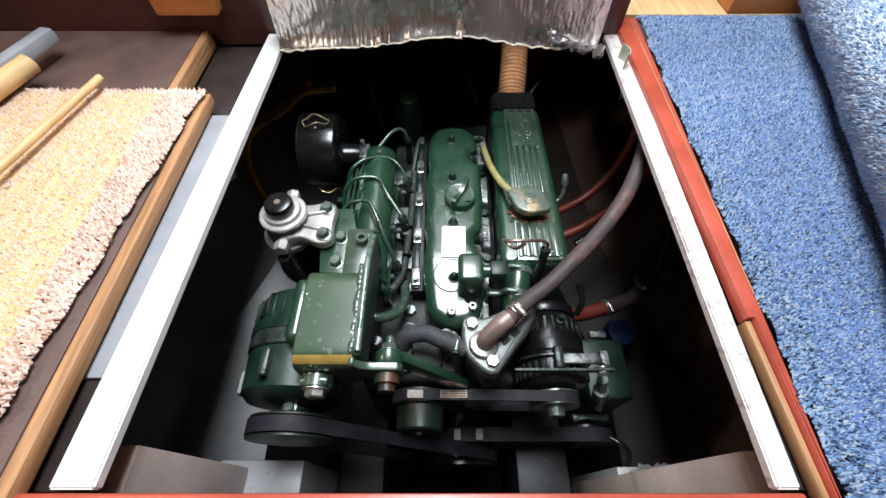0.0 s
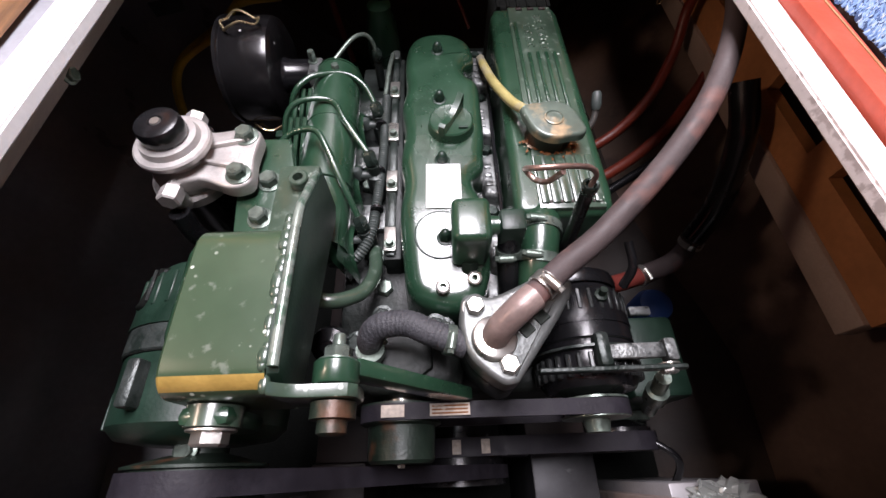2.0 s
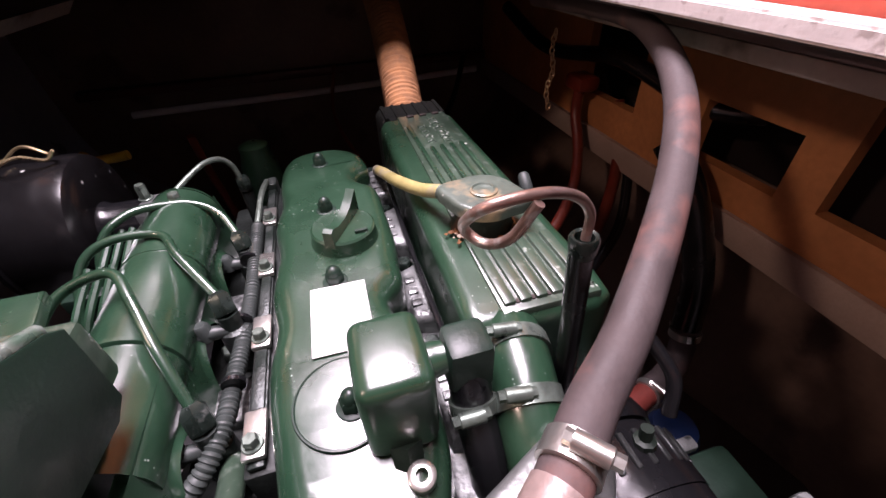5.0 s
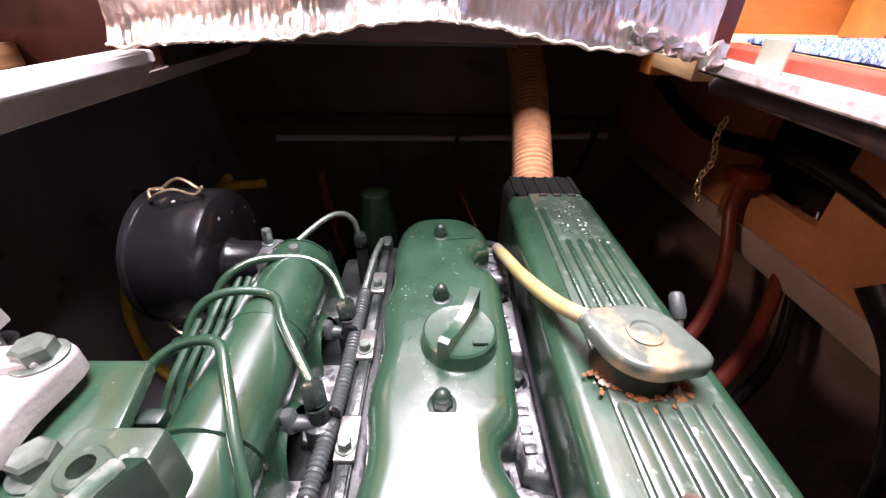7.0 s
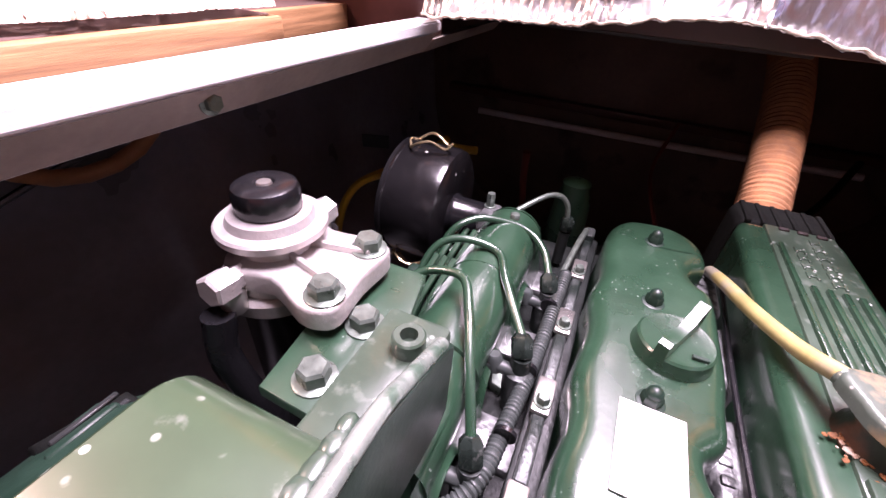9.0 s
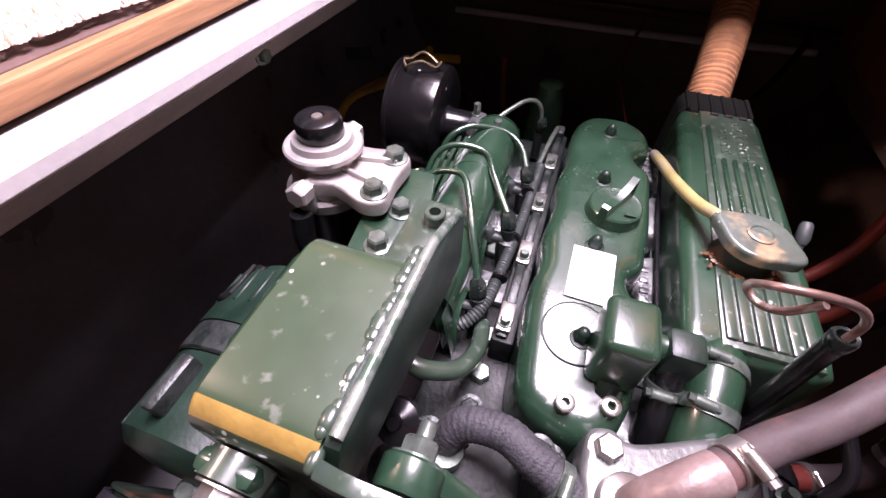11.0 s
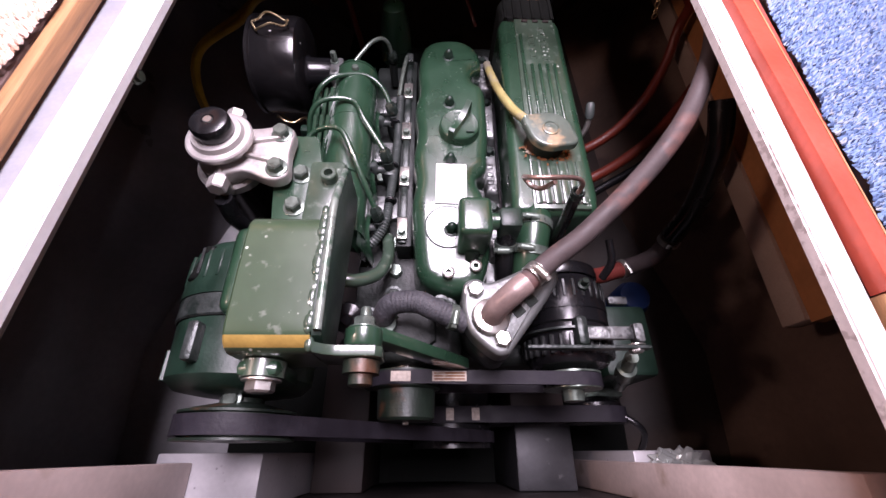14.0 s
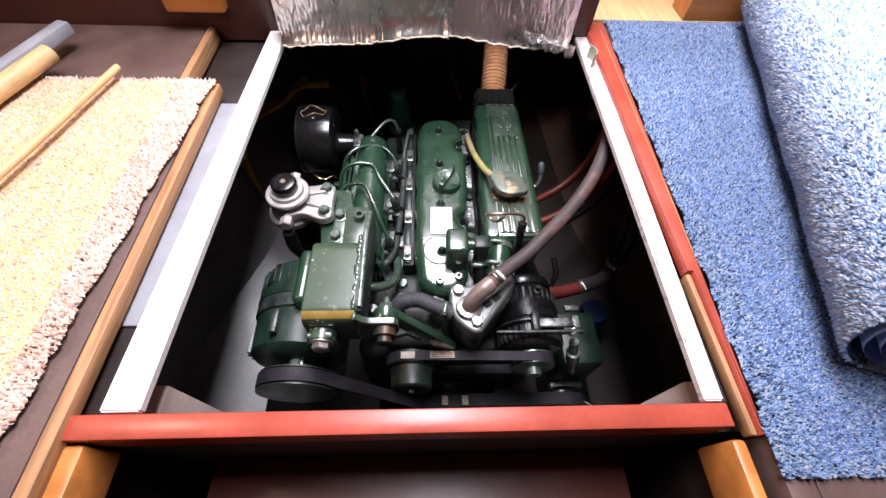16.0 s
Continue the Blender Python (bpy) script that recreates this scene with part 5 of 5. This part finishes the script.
def ribbed_belt(label, at, circles, y0, y1, ribs):
    """A wide belt: a flat back with lengthwise ribs on its inner face."""
    belt = empty("drive_belt", label, "drive belt", at=at)
    part("belt_back", belt_loop([(x, z, r + 0.002) for x, z, r in circles], y0, y1, 0.003), M_BELT, belt)
    pitch = (y1 - y0) / ribs
    for k in range(ribs):
        part("belt_rib", belt_loop(circles, y0 + pitch * (k + 0.12), y0 + pitch * (k + 0.88), 0.0022), M_BELT, belt)
    return belt


ribbed_belt("wide black ribbed belt round the large alternator pulley", (-0.08, 0.08, -0.48), ((-0.188, -0.09, 0.049), (0.03, -0.41, 0.068)), 0.073, 0.09, 5)
bl3 = ribbed_belt("wide black belt to the raw water pump", (0.15, 0.11, -0.48), ((0.03, -0.41, 0.067), (0.272, -0.385, 0.045)), 0.1, 0.124, 6)
for x in (0.02, 0.06, 0.12, 0.14):
    part("belt_print", rbox((x, 0.103, -0.0012), (x + 0.012, 0.121, -0.0004), 0.0002, 1, m=pose(0, 0, -0.3365)), M_BELTMARK, bl3, "pale printed mark")

# fuel filter
ff = empty("fuel_filter", "silver fuel filter head with a black pump knob and canister", "fuel filter", at=(-0.222, 0.343, -0.14))
C = Vector((-0.2215, 0.343, 0.0))
part("canister", lathe(C + Vector((0, 0, -0.135)), (0, 0, 1), [(0, 0.018), (0.006, 0.027), (0.02, 0.0295), (0.1, 0.0295), (0.105, 0.031), (0.11, 0.029)], 32), M_BLACK, ff, "black filter canister")
head = part("head", lathe(C + Vector((0, 0, -0.026)), (0, 0, 1), [(0, 0.03), (0.006, 0.0325), (0.014, 0.032), (0.02, 0.026), (0.03, 0.0235), (0.033, 0.028), (0.036, 0.0325), (0.04, 0.0325), (0.0415, 0.031), (0.042, 0.026), (0.047, 0.024), (0.048, 0.017)], 44), M_ALU, ff, "cast aluminium head")
part("mount_plate", prism([(-0.224, 0.312), (-0.198, 0.313), (-0.172, 0.303), (-0.159, 0.304), (-0.1525, 0.312), (-0.155, 0.336), (-0.1535, 0.362), (-0.159, 0.371), (-0.172, 0.373), (-0.198, 0.369), (-0.224, 0.374)], -0.0135, 0.0, 0.003, 3, smooth=3), M_ALU, ff)
part("head_base", lathe(C + Vector((-0.003, -0.002, -0.036)), (0, 0, 1), [(0, 0.033), (0.002, 0.0355), (0.011, 0.036), (0.014, 0.033)], 44), M_ALU, ff)
for y, turn in ((0.327, -14), (0.352, 12)):
    part("web", rbox((-0.021, -0.002, -0.003), (0.019, 0.002, 0.0045), 0.0018, 2, m=pose(-0.18, y, 0.0, 0, 0, turn)), M_ALU, ff)
part("pump_knob", lathe(C + Vector((0, 0, 0.0215)), (0, 0, 1), [(0, 0.0175), (0.002, 0.019), (0.012, 0.019), (0.0155, 0.0175), (0.017, 0.0145), (0.017, 0.006), (0.0155, 0.005), (0.0155, 0.001)], 36), M_PLASTIC, ff, "black plastic priming knob")
part("knob_screw", lathe(C + Vector((0, 0, 0.0372)), (0, 0, 1), [(0, 0.0045), (0.0015, 0.004)], 16), M_STEEL, ff)
for p, d in (((-0.22, 0.313, -0.006), (0, -1, 0.1)), ((-0.222, 0.373, -0.006), (0, 1, 0.1))):
    part("banjo", lathe(p, d, [(0, 0.007), (0.008, 0.007), (0.0085, 0.0095), (0.021, 0.0095), (0.0225, 0.008)], 6), M_ALU, ff, "pale banjo bolt")
    q = Vector(p) + Vector(d) * 0.01
    part("banjo_eye", lathe(q + Vector((0, 0, -0.02)), (0, 0, 1), [(0, 0.007), (0.012, 0.008), (0.016, 0.006)], 12), M_STEEL, ff)
part("fuel_hose", tube([(-0.22, 0.292, -0.02), (-0.219, 0.288, -0.06), (-0.2, 0.3, -0.13), (-0.17, 0.33, -0.2)], 0.009, 12), M_PLASTIC, ff, "black fuel hose")
part("fuel_hose", tube([(-0.222, 0.39, -0.02), (-0.225, 0.395, -0.07), (-0.2, 0.42, -0.16)], 0.008, 12), M_PLASTIC, ff, "black fuel hose")
for x, y in ((-0.166, 0.361), (-0.164, 0.316)):
    part("bolt", hexbolt((x, y, 0.0), (0, 0, 1), 0.0082, 0.0085), M_BOLT, ff)
plate = empty("filter_bracket", "green steel plate carrying the fuel filter", "bracket", at=(-0.15, 0.32, -0.03))
part("plate", prism([(-0.168, 0.268), (-0.128, 0.266), (-0.126, 0.34), (-0.135, 0.378), (-0.175, 0.378), (-0.18, 0.36)], -0.028, -0.0205, 0.0015, 2), M_GREEN, plate)
part("web", rbox((-0.132, 0.268, -0.14), (-0.126, 0.345, -0.029), 0.002), M_GREEN, plate)
for x, y in ((-0.147, 0.323), (-0.149, 0.283)):
    part("bolt", hexbolt((x + 0.002, y, -0.0205), (0, 0, 1), 0.0082, 0.009), M_BOLT, plate)

# air filter
af = empty("air_filter", "black drum air filter with wire clips", "air filter", at=(-0.218, 0.572, -0.16))
part("drum", lathe((-0.26, 0.573, -0.086), (1, 0, 0), [(0, 0.05), (0.0015, 0.066), (0.003, 0.068), (0.007, 0.068), (0.0085, 0.0655), (0.0105, 0.066), (0.059, 0.066), (0.066, 0.064), (0.07, 0.057), (0.072, 0.03)], 56), M_BLACK, af, "black drum with white specks")
part("neck", lathe((-0.192, 0.56, -0.086), (1, 0, 0), [(0, 0.028), (0.004, 0.024), (0.01, 0.021), (0.044, 0.021)], 28), M_PLASTIC, af)
part("flange", rbox((-0.152, 0.53, -0.1), (-0.134, 0.566, -0.062), 0.004), M_OILYCAST, af)
part("flange_bolt", hexbolt((-0.146, 0.556, -0.062), (0, 0, 1), 0.0048, 0.014), M_BOLT, af)
for th in (95, 226):
    t = radians(th)
    u = Vector((0, math.cos(t), math.sin(t)))
    w = Vector((0, -math.sin(t), math.cos(t)))
    o = Vector((-0.23, 0.573, -0.086)) + u * 0.069
    X = Vector((1, 0, 0))
    for s in (-1, 1):
        part("wire_clip", tube([o - X * 0.012 + w * 0.01 * s, o + u * 0.008 + w * 0.013 * s, o + X * 0.012 + u * 0.01 + w * 0.009 * s, o + X * 0.026 + u * 0.003 + w * 0.005 * s, o + X * 0.032 + u * 0.008], 0.0014, 8), M_BRASS, af, "gold wire clip")
    part("clip_cross", tube([o - X * 0.01 - w * 0.011, o + u * 0.004 - X * 0.016, o - X * 0.01 + w * 0.011], 0.0014, 8), M_BRASS, af)

# dipstick with a wire handle
ds = empty("dipstick", "black dipstick tube with a copper wire handle", "dipstick", at=(0.137, 0.275, -0.12))
part("guide_tube", tube([(0.138, 0.274, -0.12), (0.135, 0.276, -0.05), (0.132, 0.279, 0.012)], 0.006, 16), M_PLASTIC, ds)
part("collar", lathe((0.1325, 0.2787, 0.01), (-0.05, 0.05, 1), [(0, 0.006), (0.004, 0.0068), (0.009, 0.007), (0.0105, 0.0062), (0.01, 0.0045), (0.004, 0.004)], 20), M_HEX, ds, "dark metal collar")
part("handle", tube([(0.131, 0.277, 0.02), (0.132, 0.279, 0.032), (0.122, 0.276, 0.044), (0.103, 0.27, 0.053), (0.082, 0.27, 0.052), (0.076, 0.279, 0.041), (0.079, 0.285, 0.031), (0.085, 0.279, 0.028), (0.092, 0.271, 0.035), (0.099, 0.266, 0.052)], 0.0023, 10, 10), M_COPPER, ds, "copper coloured wire loop")

# raw water hose
HOSE = [(0.08, 0.2, -0.024), (0.11, 0.226, -0.021), (0.148, 0.254, -0.014), (0.208, 0.309, 0.007), (0.246, 0.353, 0.027), (0.268, 0.39, 0.044), (0.285, 0.43, 0.056), (0.296, 0.465, 0.062), (0.304, 0.5, 0.0645), (0.31, 0.55, 0.064), (0.312, 0.61, 0.062), (0.314, 0.69, 0.058)]
hose = empty("water_hose", "thick grey rubber water hose with a red stain", "hose", at=(0.2, 0.3, 0.0))
part("hose_wall", tube(HOSE, lambda u: 0.0105 - 0.0016 * min(1.0, max(0.0, (u - 0.35) / 0.3)), 20, 10), M_RUBBER, hose)
part("hose_clamp", band((0.093, 0.2115, -0.0215), (0.75, 0.65, 0.05), 0.0109, 0.011), M_STEEL, hose, "bright hose clamp")

# low red hose and elbow to starboard
rh = empty("cooling_hose", "red hose joined to a black elbow with clamps", "hose", at=(0.35, 0.36, -0.36))
part("red_length", tube([(0.25, 0.33, -0.31), (0.3, 0.342, -0.325), (0.345, 0.357, -0.33)], 0.0145, 16), M_REDHOSE, rh, "red hose length")
part("elbow", tube([(0.34, 0.356, -0.33), (0.385, 0.372, -0.335), (0.418, 0.388, -0.33), (0.428, 0.4, -0.305), (0.432, 0.41, -0.27)], 0.016, 16), M_RUBBER, rh)
part("riser", tube([(0.43, 0.406, -0.29), (0.436, 0.425, -0.22), (0.43, 0.47, -0.13), (0.42, 0.52, -0.08)], 0.018, 16), M_PLASTIC, rh, "black hose rising beside the hull")
part("clamp", band((0.345, 0.3575, -0.3305), (1, 0.35, -0.08), 0.0165, 0.01), M_STEEL, rh)
part("clamp", band((0.429, 0.402, -0.3), (0.1, 0.3, 1), 0.018, 0.01), M_STEEL, rh)

# green pump housing, label, and oil filter
sp = empty("raw_water_pump", "dark green pump housing with a red and white label", "pump", at=(0.32, 0.2, -0.4))
part("housing", rbox((0.25, 0.155, -0.385), (0.328, 0.262, -0.255), 0.008, 2), M_DARKGREEN, sp)
part("label", rbox((0.3285, 0.175, -0.36), (0.3295, 0.235, -0.275), 0.0, 1), M_REDHOSE, sp, "red label")
part("label_panel", rbox((0.33, 0.18, -0.36), (0.331, 0.205, -0.275), 0.0, 1), M_LABEL, sp, "white label panel")
part("bolt_row", rbox((0.25, 0.14, -0.39), (0.32, 0.154, -0.37), 0.004), M_BOLT, sp)
part("top_tab", rbox((0.27, 0.262, -0.26), (0.3, 0.275, -0.25), 0.003), M_OILYCAST, sp)
thing("oil_filter", lathe((0.418, 0.345, -0.52), (0, 0, 1), [(0, 0.034), (0.07, 0.036), (0.085, 0.03), (0.09, 0.01)], 30), M_BLUEFILTER, "blue spin-on oil filter behind the pump", "oil filter")
thing("pump_cable", tube([(0.29, 0.12, -0.36), (0.33, 0.09, -0.35), (0.345, 0.06, -0.4), (0.34, 0.03, -0.46)], 0.005, 10), M_PLASTIC, "black cable running down from the pump", "cable")
plug = empty("sender_plug", "steel sender with a grey plug on the exchanger side", "sender", at=(0.22, 0.5, -0.1))
part("plug_body", tube([(0.194, 0.47, -0.115), (0.21, 0.472, -0.113), (0.217, 0.478, -0.1), (0.218, 0.488, -0.085)], 0.004, 12), M_STEEL, plug)
part("plug_boot", lathe((0.218, 0.484, -0.09), (0.0, 0.6, 0.6), [(0, 0.005), (0.006, 0.0068), (0.02, 0.006), (0.023, 0.004)], 14), M_GREYPLASTIC, plug)

# exhaust hose
ex = thing("exhaust_hose", tube([(0.143, 0.7, -0.12), (0.148, 0.75, -0.1), (0.155, 0.82, -0.06), (0.163, 0.92, 0.0), (0.165, 1.0, 0.045), (0.165, 1.07, 0.075)], 0.029, 26, 10, wave=0.0011, pitch=0.0085), M_LAGGING, "brown corrugated exhaust hose in fibre lagging", "exhaust hose")

part("clamp_band", band((0.145, 0.718, -0.113), (0.05, 0.5, 0.22), 0.0305, 0.012), M_BOLT, ex)

# wiring and clutter in the aft and starboard bay
for pts, r, mat, lab in (
        ([(0.452, 0.765, -0.085), (0.45, 0.76, -0.13), (0.44, 0.72, -0.18), (0.4, 0.66, -0.22), (0.33, 0.6, -0.25), (0.25, 0.58, -0.3)], 0.009, M_ORANGECABLE, "thick orange battery cable beside the hull"),
        ([(0.5, 0.72, -0.1), (0.5, 0.7, -0.15), (0.47, 0.65, -0.2), (0.4, 0.58, -0.24), (0.3, 0.52, -0.27), (0.2, 0.5, -0.3)], 0.0095, M_ORANGECABLE, "thick orange battery cable beside the hull"),
        ([(0.52, 0.7, -0.1), (0.5, 0.66, -0.18), (0.43, 0.57, -0.25), (0.3, 0.5, -0.3)], 0.008, M_PLASTIC, "black battery cable beside the hull"),
        ([(0.44, 1.05, 0.0), (0.46, 0.9, -0.05), (0.47, 0.7, -0.03), (0.5, 0.55, -0.06), (0.55, 0.45, -0.04)], 0.012, M_PLASTIC, "black hose along the shelf panel"),
        ([(-0.24, 0.78, -0.1), (-0.314, 0.782, -0.112), (-0.376, 0.8, -0.17), (-0.47, 0.775, -0.22), (-0.5, 0.745, -0.3), (-0.485, 0.715, -0.4), (-0.43, 0.697, -0.46), (-0.36, 0.68, -0.55)], 0.0065, M_YELLOW, "yellow cable looping beside the air filter"),
        ([(-0.3, 0.8, -0.1), (-0.376, 0.82, -0.165), (-0.485, 0.79, -0.23), (-0.515, 0.755, -0.32), (-0.49, 0.725, -0.41), (-0.42, 0.7, -0.47), (-0.34, 0.69, -0.56)], 0.0065, M_YELLOW, "yellow cable looping beside the air filter"),
        ([(0.2, 0.9, -0.25), (0.3, 1.0, -0.16), (0.36, 1.1, -0.1)], 0.006, M_PLASTIC, "black cable at the aft bulkhead"),
        ([(0.1, 1.0, -0.3), (0.05, 1.1, -0.2), (0.07, 1.15, -0.1)], 0.004, M_ORANGECABLE, "thin orange cable at the aft bulkhead")):
    thing("cable", tube(pts, r, 12), mat, lab, "cable")
thing("clear_tab", rbox((-0.03, -0.001, -0.016), (0.03, 0.001, 0.016), 0.0008, 1, m=pose(-0.52, 0.92, -0.19, 10, 0, 20)), M_GREYPLASTIC, "small grey plastic tab on the port side", "tab")
thing("wooden_frame_ring", tube([(-0.56, 0.42 + 0.09 * math.cos(0.35 * k), 0.0 + 0.07 * math.sin(0.35 * k)) for k in range(19)], 0.009, 10, 1, hard=True), M_PLY, "brown wooden ring on the port hull side", "wooden ring")
thing("copper_pipe", tube([(-0.59, 0.2, -0.12), (-0.58, 0.4, -0.06), (-0.57, 0.6, -0.02)], 0.004, 8), M_PLASTIC, "dark thin pipe along the port hull", "pipe")
wrap = bmesh.new()
bmesh.ops.create_icosphere(wrap, subdivisions=4, radius=0.036)
for v in wrap.verts:
    n = noise.noise(v.co * 90) * 0.5 + noise.noise(v.co * 240) * 0.25
    v.co = Vector((v.co.x * 1.3, v.co.y * 0.7, v.co.z * 0.5)) * (1 + n) + Vector((0.362, 0.034, -0.322))
thing("plastic_wrap", wrap, M_SCRAPED, "crumpled shiny plastic wrap on the bearer block", "plastic wrap", angle=20)
thing("cable_lug", rbox((0.435, 0.74, -0.09), (0.475, 0.79, -0.065), 0.008, 2), M_ORANGECABLE, "orange cable boot on the battery cable", "cable boot")
ch = bmesh.new()
for k in range(14):
    p = Vector((0.395, 0.768, 0.0)) + Vector((0.001 * math.sin(k), 0.006 * math.sin(k * 0.8), -0.0085 * k))
    tube([p + Vector((0.004 * math.cos(t), 0, 0.0058 * math.sin(t))) if k % 2 else p + Vector((0, 0.004 * math.cos(t), 0.0058 * math.sin(t))) for t in [2 * math.pi * j / 8 for j in range(9)]], 0.0012, 6, 2, bm=ch)
thing("chain", ch, M_BRASS, "small hanging metal chain", "chain")
thing("gearbox_cable", tube([(-0.168, 0.82, -0.1), (-0.166, 0.83, -0.16), (-0.15, 0.82, -0.25)], 0.006, 10), M_ORANGECABLE, "orange control cable end", "cable")
thing("gearbox_filler", lathe((-0.075, 0.75, -0.2), (0, 0, 1), [(0, 0.03), (0.07, 0.026), (0.09, 0.02), (0.1, 0.02), (0.104, 0.012)], 24), M_GREEN, "green gearbox breather behind the engine", "gearbox part")

arc = [(0.27 + 0.011 * math.cos(radians(a)), 0.575 + 0.016 * math.sin(radians(a))) for a in range(-75, 76, 15)]
arc += [(0.27 + 0.0098 * math.cos(radians(a)), 0.575 + 0.0148 * math.sin(radians(a))) for a in range(75, -76, -15)]
tab = prism(arc, 0.0905, 0.113, 0.0004, 1)
thing("curled_plastic_tab", tab, M_CLEAR, "curled cloudy plastic tab standing on the stained rail", "plastic tab")
